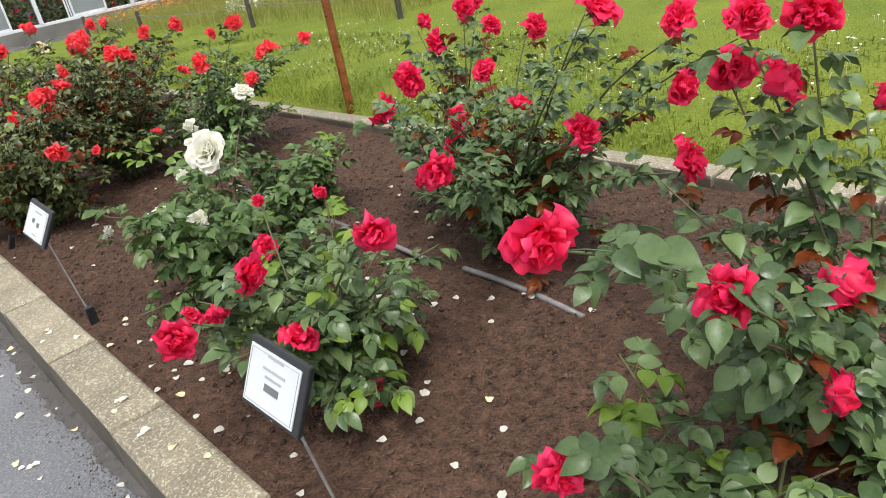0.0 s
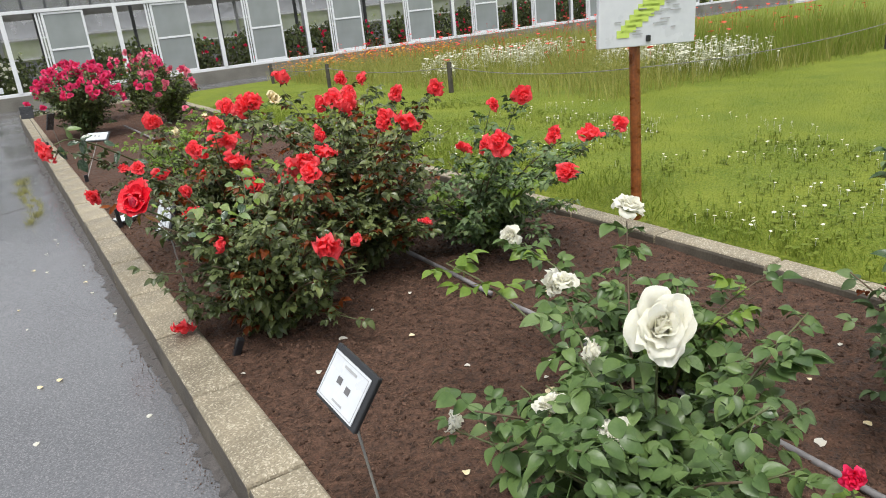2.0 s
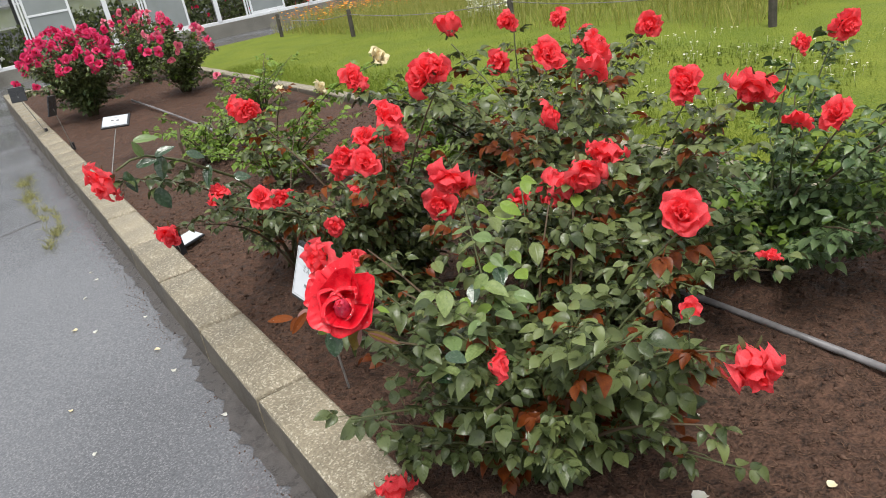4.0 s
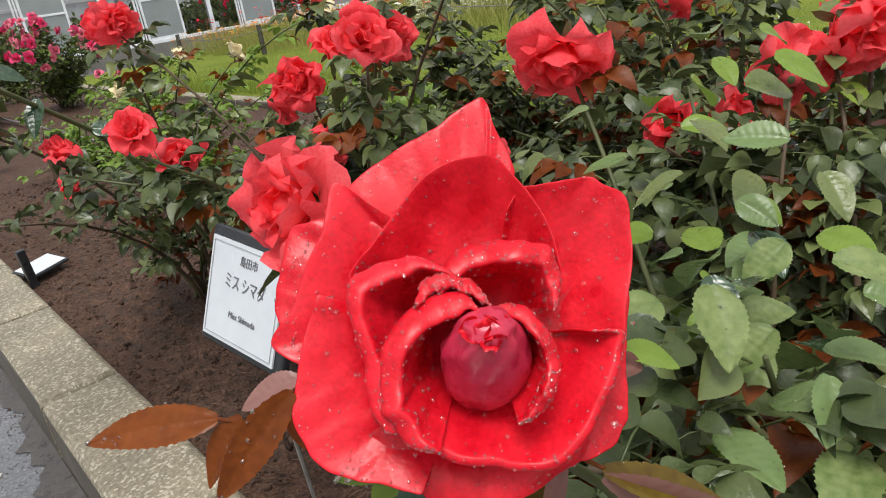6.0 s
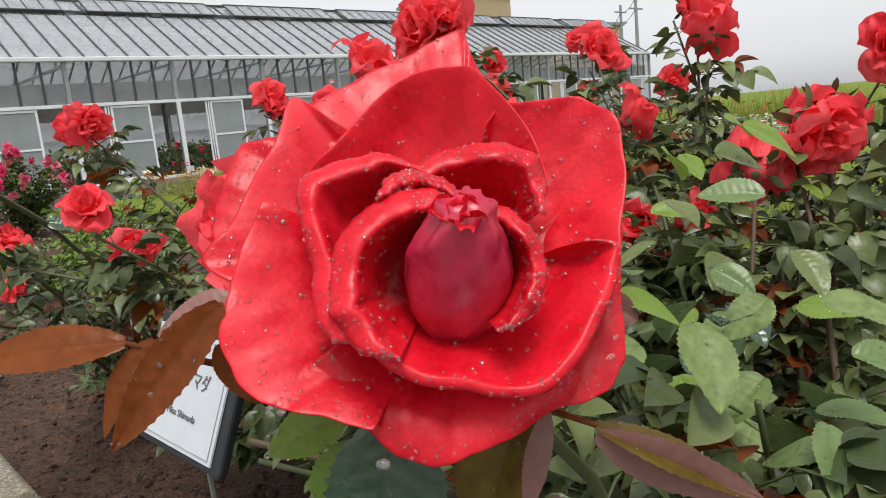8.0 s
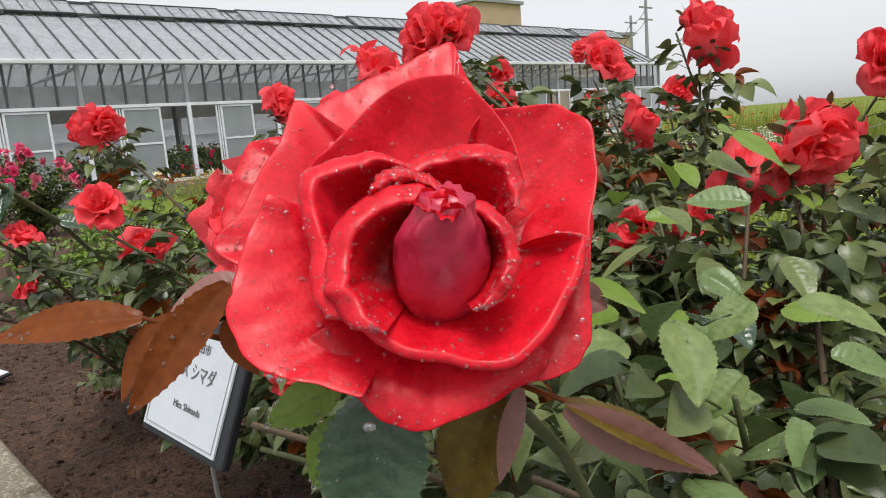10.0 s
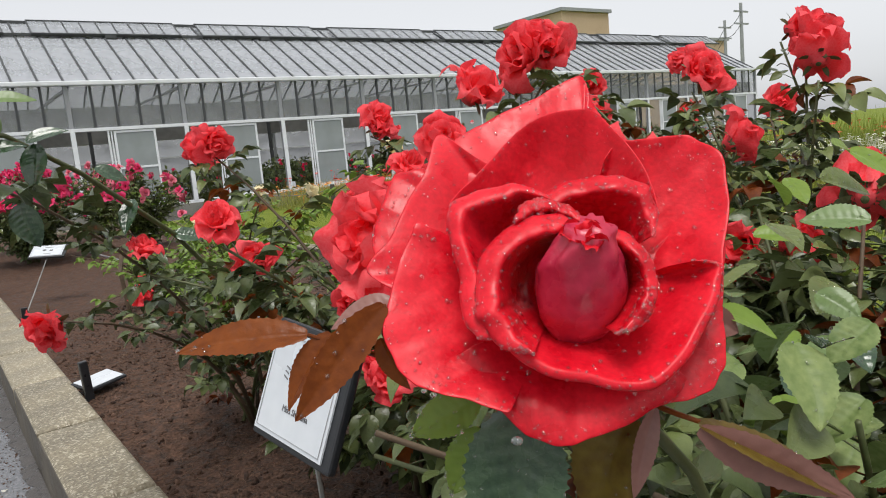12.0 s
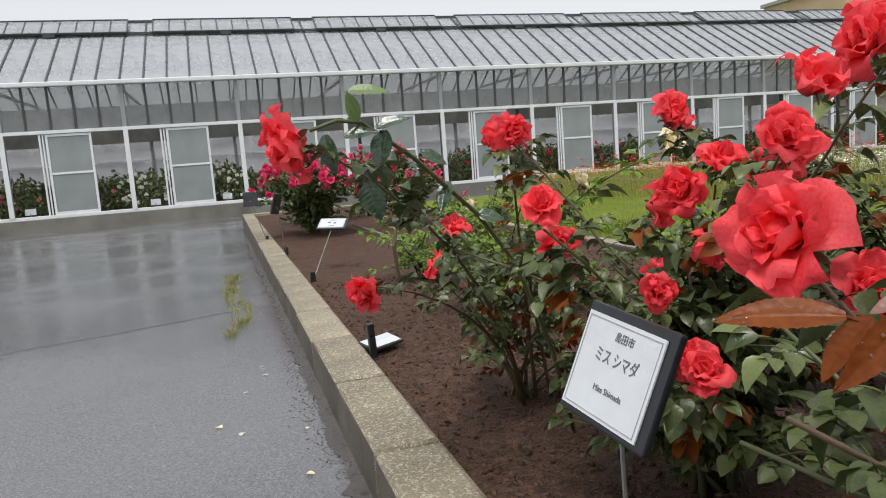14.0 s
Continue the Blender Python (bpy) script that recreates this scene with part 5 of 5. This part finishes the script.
for a, b in zip(tops, tops[1:]):
    rb = bmesh.new()
    tube(rb, [p - ro for p in curve_points(a, b, (0, 0, -0.07), 10)], 0.005, 5)
    link("cord", as_mesh("cord", rb, M_PIPE), rope_fence)

# ---- grass and meadow ----
def blade(h, w, lean):
    bm = bmesh.new()
    pts = [(-w, 0, 0), (w, 0, 0), (w * 0.7, lean * 0.35, h * 0.6), (-w * 0.7, lean * 0.35, h * 0.6), (0, lean, h)]
    v = [bm.verts.new(p) for p in pts]
    bm.faces.new((v[0], v[1], v[2], v[3]))
    bm.faces.new((v[3], v[2], v[4]))
    return arrays(as_mesh("blade", bm, M_GRASS))


def flower_head(petals, r, rise):
    bm = bmesh.new()
    for i in range(petals):
        petal(bm, i * math.tau / petals, 60, 95, r, r * 2.2 / petals, 0.2, 0, nu=1, nv=2)
    tube(bm, [(0, 0, -rise), (0, 0, 0)], 0.0015, 3)
    return arrays(as_mesh("flower", bm, M_DAISY))


def strew(n, x0, x1, y0, y1, seed, shapes, scale, ground, keep=None, z=0.0, lean=0.3):
    rnd = random.Random(seed)
    out = []
    for _ in range(n):
        x, y = rnd.uniform(x0, x1), rnd.uniform(y0, y1)
        if keep and not keep(x, y, rnd):
            continue
        up = Vector((rnd.uniform(-lean, lean), rnd.uniform(-lean, lean), 1))
        out.append((rnd.randrange(len(shapes)), aim((x, y, ground(x, y) + (z(x, y, rnd) if callable(z) else z)), up, rnd.uniform(0, 6.3), rnd.uniform(*scale))))
    return out


BLADES = [blade(0.05, 0.0024, 0.025), blade(0.07, 0.0020, 0.045), blade(0.04, 0.0028, 0.015)]
STALKS = [blade(0.45, 0.0035, 0.14), blade(0.6, 0.0035, 0.10), blade(0.35, 0.005, 0.20)]
DAISY = [flower_head(6, 0.022, 0.1), flower_head(5, 0.016, 0.1)]
POPPY = [flower_head(4, 0.035, 0.12), flower_head(4, 0.028, 0.12)]


def in_meadow(x, y):
    return x > 4.95 + max(0, y) * -0.02 and y > -0.1 + 0.25 * math.sin(x * 1.3) and y < 10.4


def patchy(x, y, rnd):
    return not in_meadow(x, y) and noise.noise((x * 0.9, y * 0.9, 5)) > -0.35 + rnd.uniform(-0.3, 0.3)


tagged(scatter("grass", BLADES, strew(90000, 2.36, 7.5, -6.5, 6.5, 51, BLADES, (0.22, 0.5), lawn_height, patchy), M_GRASS, None, "short bright green lawn grass"), category="grass")
tagged(scatter("tall_grass", BLADES, strew(26000, 2.37, 3.0, -6.5, 6, 52, BLADES, (0.5, 1.15), lawn_height, lambda x, y, r: r.random() < 1.1 - (x - 2.37) / 0.5 + 0.5 * noise.noise((x * 3, y * 3, 8)), lean=0.7), M_GRASS, None, "long uncut grass and weeds along the kerb"), category="grass")
def tuft_here(x, y, r):
    """Rounded clumps of fine yellow-green herb."""
    return in_meadow(x, y) and any((x - a) ** 2 + (y - b) ** 2 < c * c * r.uniform(0.3, 1.1) for a, b, c in ((5.5, 0.5, 0.5), (5.4, 7.3, 0.6), (5.3, 8.6, 0.5), (6.3, 1.6, 0.7), (5.6, 4.2, 0.5), (7.4, 2.4, 0.8), (6.2, 5.8, 0.7)))


tagged(scatter("meadow_herbs", BLADES, strew(60000, 4.8, 8.4, -0.1, 9.4, 63, BLADES, (0.6, 1.5), lawn_height, tuft_here, lambda x, y, r: 0.34 * r.random() ** 0.6, 1.4), M_MEADOW, None, "fine yellow-green herb clumps in the meadow"), category="herbs")
mz = lambda a, b: (lambda x, y, r: r.uniform(a, b))
CLOVER = [flower_head(3, 0.013, 0.03), flower_head(3, 0.010, 0.03)]
tagged(scatter("clover_leaves", CLOVER, strew(7000, 2.38, 4.4, -6.3, 2.5, 59, CLOVER, (0.7, 1.5), lawn_height, lambda x, y, r: noise.noise((x * 1.3, y * 1.3, 21)) > -0.05 + r.uniform(-0.2, 0.2), mz(0.015, 0.05)), M_GRASS, None, "low clover leaves among the lawn grass"), category="clover")
tagged(scatter("clover_flowers", DAISY, strew(1100, 2.45, 4.8, -6, 0.5, 53, DAISY, (0.4, 0.65), lawn_height, lambda x, y, r: noise.noise((x * 1.3, y * 1.3, 21)) > 0.02 + r.uniform(-0.15, 0.15), 0.06), M_DAISY, None, "small white clover flowers in the lawn"), category="flowers")
tagged(scatter("meadow_grass", STALKS, strew(42000, 4.8, 13, -0.2, 10.5, 54, STALKS, (0.35, 0.9), lawn_height, lambda x, y, r: in_meadow(x, y) and r.random() < (1.0 if x > 7 else 0.75)), M_MEADOW, None, "dense yellow-green meadow stalks"), category="grass")
tagged(scatter("reeds", STALKS, strew(6500, 6.8, 11, -0.2, 2.6, 55, STALKS, (0.6, 1.25), lawn_height, lambda x, y, r: (x - 9) ** 2 / 4 + (y - 1.0) ** 2 / 1.2 < 1 + 0.5 * noise.noise((x * 2, y * 2, 9)) + r.uniform(-0.2, 0.2)), M_GRASS, None, "tall fresh green grass clump in the meadow"), category="grass")
tagged(scatter("daisies", DAISY, strew(6500, 5.0, 8.0, -0.2, 5.5, 56, DAISY, (0.8, 1.5), lawn_height, lambda x, y, r: in_meadow(x, y) and noise.noise((x * 0.8, y * 0.8, 11)) > 0.12, mz(0.16, 0.42)), M_DAISY, None, "white meadow daisies in drifts"), category="flowers")
tagged(scatter("poppies", POPPY, strew(450, 5.3, 13, 0.8, 10.4, 57, POPPY, (0.9, 1.5), lawn_height, in_meadow and (lambda x, y, r: in_meadow(x, y)), mz(0.35, 0.62)), M_POPPY, None, "scattered red poppies above the meadow"), category="flowers")
tagged(scatter("marigolds", POPPY, strew(700, 4.9, 9.0, 8.0, 10.4, 58, POPPY, (0.7, 1.2), lawn_height, None, mz(0.2, 0.4)), M_ORANGE, None, "orange marigolds along the meadow's far edge"), category="flowers")

# ---- greenhouse planting ----
def plain_leaf(length):
    bm = bmesh.new()
    leaf_grid(bm, length, length * 0.36, 0.3, 0.25, n=2)
    return arrays(as_mesh("leaf", bm, M_LEAF))


INSIDE_LEAVES = [plain_leaf(0.10), plain_leaf(0.13)]


def inside_bush(x, y, seed, mat, n, label):
    rnd = random.Random(seed)
    b = tagged(empty("greenhouse_bush", (x, y, -0.1)), label, "rose bush", "roses in the greenhouse")
    sh = INSIDE_LEAVES
    pl = []
    for _ in range(1100):
        a, r = rnd.uniform(0, math.tau), math.sqrt(rnd.random())
        p = (math.cos(a) * r * 0.9, math.sin(a) * r * 0.6, rnd.uniform(0.05, 1.2) * (1.05 - 0.35 * r))
        pl.append((rnd.randrange(2), aim(p, (math.cos(a) + rnd.uniform(-1, 1), math.sin(a) + rnd.uniform(-1, 1), rnd.uniform(-0.5, 1)), rnd.uniform(0, 6), rnd.uniform(0.6, 1.1))))
    scatter("foliage", sh, pl, M_LEAF, b)
    tb = bmesh.new()
    for k in range(5):
        tube(tb, curve_points((0, 0, 0), (rnd.uniform(-0.5, 0.5), rnd.uniform(-0.4, 0.4), 0.9), (0, 0, 0.1), 4), 0.012, 4)
    part("canes", tb, M_CANE_OLD, b)
    fl = bloom_mesh("bloom", mat, 60, 9, 1.0, 3, 3)
    for _ in range(n):
        a, r = rnd.uniform(0, math.tau), math.sqrt(rnd.random())
        link("bloom", fl, b, aim((math.cos(a) * r * 0.75, -0.45 + 0.3 * math.sin(a) * r, rnd.uniform(0.35, 1.05)), (rnd.uniform(-0.5, 0.5), -1, 0.6), rnd.uniform(0, 6), rnd.uniform(0.04, 0.06)))
    return b


rg = random.Random(8)
for k in range(25):
    x = -13 + k * 1.62
    m = M_WHITE if -3.2 < x < 0.2 else (M_PINK_PALE if x < -3.2 else M_CRIMSON)
    inside_bush(x + rg.uniform(-0.2, 0.2), WALL_Y + 1.0 + rg.uniform(-0.1, 0.2), 100 + k, m, 40 if m is M_WHITE else 12, "dark leafy rose bush in bloom inside the greenhouse")
for k in range(16):
    inside_bush(-13 + k * 2.6 + rg.uniform(-0.3, 0.3), WALL_Y + 3.6 + rg.uniform(-0.3, 0.3), 200 + k, M_WHITE, 3, "dark leafy rose bush deep inside the greenhouse")
for x in (-4.35, -1.75, -0.15, 7.9, 10.4):
    c = tagged(empty("bed_marker", (x, WALL_Y + 0.25, SILL)), "small white label card behind the glass", "plant label", "small greenhouse labels")
    link("card", as_mesh("card", boxed((-0.11, -0.008, 0.08), (0.11, 0, 0.22), 0.002), M_CARD), c, pose(0, 0, 0, -12, 0, 0))
    link("stake", as_mesh("stake", boxed((-0.01, 0.004, -0.3), (0.01, 0.012, 0.12)), M_STEEL), c)

# ---- distance ----
hall = tagged(empty("apartment_building", (80, 60, -0.4)), "plain beige building beyond the greenhouse", "building")
link("wall", as_mesh("wall", boxed((-14.5, 0, 0), (-6, 12, 16.3), 0.05), M_BEIGE), hall)
link("wall", as_mesh("wall", boxed((-6, 1, 0), (21.5, 14, 13.3), 0.05), M_BEIGE), hall)
link("roof", as_mesh("roof", boxed((-6.3, 0.7, 13.3), (21.8, 14.3, 13.7)), M_POST), hall)
link("roof", as_mesh("roof", boxed((-14.8, -0.3, 16.3), (-5.7, 12.3, 16.7)), M_POST), hall)
for k in range(6):
    link("window", as_mesh("window", boxed((0, -0.05, 0), (1.6, 0.02, 1.3)), M_BAR), hall, pose(-4 + k * 4, 0.98, 10.2))
for x, y in ((46, 25), (52, 30)):
    p = tagged(empty("utility_pole", (x, y, -0.4)), "grey concrete utility pole with wires", "utility pole", "utility poles")
    link("pole", as_mesh("pole", tube(bmesh.new(), [(0, 0, 0), (0, 0, 9)], [0.17, 0.10], 8), M_POST), p)
    for z in (7.6, 8.4):
        link("crossarm", as_mesh("crossarm", boxed((-0.8, -0.05, z), (0.8, 0.05, z + 0.1)), M_POST), p)
for z in (7.3, 8.0):
    wb = bmesh.new()
    tube(wb, curve_points((46, 25, z), (52, 30, z), (0, 0, -0.3), 8) + curve_points((52, 30, z), (90, 60, z), (0, 0, -0.8), 8)[1:], 0.02, 4)
    tagged(link("overhead_wire", as_mesh("overhead_wire", wb, M_BAR)), "thin overhead wire between poles", "wire")

# ---- fallen petals, clods, grit ----
clod_bm = bmesh.new()
bmesh.ops.create_icosphere(clod_bm, subdivisions=1, radius=1)
for v in clod_bm.verts:
    v.co *= 1 + 0.75 * noise.noise(v.co * 2.3)
CLOD = [arrays(as_mesh("clod", clod_bm, M_CLOD))]
rs = random.Random(12)
clods = []
for _ in range(48000):
    x, y = rs.uniform(0.18, 2.2), rs.uniform(-7.3, 1.5)
    s = 0.0018 + 0.0075 * rs.random() ** 5
    clods.append((0, Matrix.Translation((x, y, soil_height(x, y) + s * 0.2)) @ Euler((rs.uniform(0, 6), rs.uniform(0, 6), 0)).to_matrix().to_4x4() @ Matrix.Diagonal((s, s * rs.uniform(0.6, 1.6), s * 0.7, 1))))
FIBRE = [arrays(as_mesh("fibre", tube(bmesh.new(), curve_points((-1, 0, 0), (1, 0, 0), (0, 0.1, 0.05), 3), [0.04, 0.06, 0.03], 3), M_CLOD))]
fibres = []
for _ in range(60000):
    x, y = rs.uniform(0.18, 2.2), rs.uniform(-7.0, 0.5)
    s = rs.uniform(0.004, 0.015)
    fibres.append((0, Matrix.Translation((x, y, soil_height(x, y) + 0.003)) @ Euler((0, rs.uniform(-0.3, 0.3), rs.uniform(0, 6))).to_matrix().to_4x4() @ Matrix.Scale(s, 4)))
tagged(scatter("bark_fibres", FIBRE, fibres, M_MULCH, None, "fine brown bark fibres strewn over the soil"), category="mulch")
tagged(scatter("soil_crumbs", CLOD, clods, M_CLOD, None, "loose dark crumbs and clods of soil"), category="soil")
grit = []
for _ in range(9000):
    x, y = -abs(rs.gauss(0, 0.045)) - 0.006, rs.uniform(-7, 5)
    s = 0.0009 + 0.0018 * rs.random() ** 2
    grit.append((0, Matrix.Translation((x, y, road_height(x, y) + s * 0.3)) @ Matrix.Diagonal((s, s * rs.uniform(0.7, 1.5), s * 0.6, 1))))
dirt = []
for _ in range(9000):
    x, y = -abs(rs.gauss(0, 0.055)) - 0.004, rs.uniform(-7, 6)
    s = 0.0009 + 0.0028 * rs.random() ** 3
    if noise.noise((0, y * 1.3, 4)) > -0.2:
        dirt.append((0, Matrix.Translation((x, y, road_height(x, y) + s * 0.3)) @ Matrix.Diagonal((s, s * rs.uniform(0.7, 1.5), s * 0.6, 1))))
tagged(scatter("spilled_soil", CLOD, dirt, M_CLOD, None, "brown soil spilled over the kerb onto the asphalt"), category="soil")
tagged(scatter("kerbside_grit", CLOD, grit, M_GRIT, None, "dark gritty dirt washed against the kerb"), category="grit")
film = bmesh.new()
film_rows = []
for k in range(520):
    y = -8.0 + k * 0.03
    w = 0.045 + 0.04 * noise.noise((y * 0.9, 3, 0)) + 0.030 * noise.noise((y * 5, 7, 0)) + 0.03 * noise.noise((y * 23, 9, 0))
    film_rows.append([film.verts.new((-0.003 - q * max(0.012, w), y, road_height(0, y) + 0.0075 * (1 - q) + 0.0022)) for q in (0, 0.5, 0.85, 1.0)])
for p, q in zip(film_rows, film_rows[1:]):
    for i in range(3):
        film.faces.new((p[i], p[i + 1], q[i + 1], q[i]))
tagged(link("dirt_film", smooth(as_mesh("dirt_film", film, M_GRIME))), "thin wet soil washed along the foot of the kerb", "soil", kind="structure")
crack = bmesh.new()
prev = None
for k in range(60):
    q = k / 59
    x, y = -6.0 + 5.72 * q, -0.55 + 2.25 * q + 0.05 * noise.noise((q * 14, 0, 0)) + 0.02 * noise.noise((q * 50, 2, 0))
    w = 0.006 + 0.004 * noise.noise((q * 30, 5, 0))
    pair_v = [crack.verts.new((x, y - w, road_height(x, y) + 0.003)), crack.verts.new((x, y + w, road_height(x, y) + 0.003))]
    if prev:
        crack.faces.new((prev[0], pair_v[0], pair_v[1], prev[1]))
    prev = pair_v
tagged(link("asphalt_crack", as_mesh("asphalt_crack", crack, M_GRIT)), "long dirt-filled crack across the asphalt", "crack", kind="structure")
moss = strew(7000, -0.44, -0.12, 0.9, 3.4, 61, BLADES, (0.5, 1.1), road_height, lambda x, y, r: noise.noise((x * 14, y * 5, 3)) > 0.02 and abs(x + 0.27 + 0.03 * math.sin(y * 3)) < 0.06 * r.random() + 0.01, 0, 1.2)
tagged(scatter("moss_streak", BLADES, moss, M_MOSS, None, "yellow-green moss and weeds on the asphalt"), category="moss")

pm = bmesh.new()
petal(pm, 0, 70, 100, 0.03, 0.016, 0.6, 0.1, ripple=0.2, nu=3, nv=3)
WHITE_PETAL = smooth(as_mesh("fallen_petal", pm, M_WHITE))
CREAM_PETAL = WHITE_PETAL.copy()
CREAM_PETAL.materials.clear()
CREAM_PETAL.materials.append(M_CREAM)


def drop_petal(x, y, s):
    z = 0.156 if -0.0 < x < 0.165 else (soil_height(x, y) + 0.005 if x > 0.165 else road_height(x, y) + 0.004)
    ob = link("fallen_petal", WHITE_PETAL if rs.random() < 0.75 else CREAM_PETAL, None, Matrix.Translation((x, y, z)) @ Euler((rs.uniform(-0.2, 0.2), rs.uniform(-0.2, 0.2), rs.uniform(0, 6))).to_matrix().to_4x4() @ Matrix.Scale(s, 4))
    tagged(ob, "fallen creamy white rose petal lying flat", "petal", "fallen petals")


for _ in range(120):
    x, y = rs.gauss(0.5, 0.34), rs.gauss(-4.65, 0.5)
    if 0.17 < x < 2.1:
        drop_petal(x, y, rs.uniform(0.6, 1.1))
for _ in range(45):
    drop_petal(rs.uniform(0.2, 2.0), rs.uniform(-6.3, -2.6), rs.uniform(0.4, 0.9))
for _ in range(14):
    drop_petal(rs.uniform(0.02, 0.14), rs.uniform(-5.6, -3.8), rs.uniform(0.6, 1.0))
for _ in range(40):
    drop_petal(-0.03 - abs(rs.gauss(0, 0.2)), rs.uniform(-5.9, -3.4), rs.uniform(0.6, 1.1))
for _ in range(16):
    drop_petal(rs.uniform(-0.5, -0.03), rs.uniform(-3.4, 0.5), rs.uniform(0.5, 0.9))
drop_petal(0.614, -2.917, 1.2)
drop_petal(0.94, -3.72, 1.6)

fallen = tagged(add_bloom(CORAL[2], None, aim((0.10, -2.47, 0.20), (-0.2, -0.3, -0.9), 0.4, 0.05), "fallen_rose"), "fallen coral-red rose head resting on the kerb", "rose")
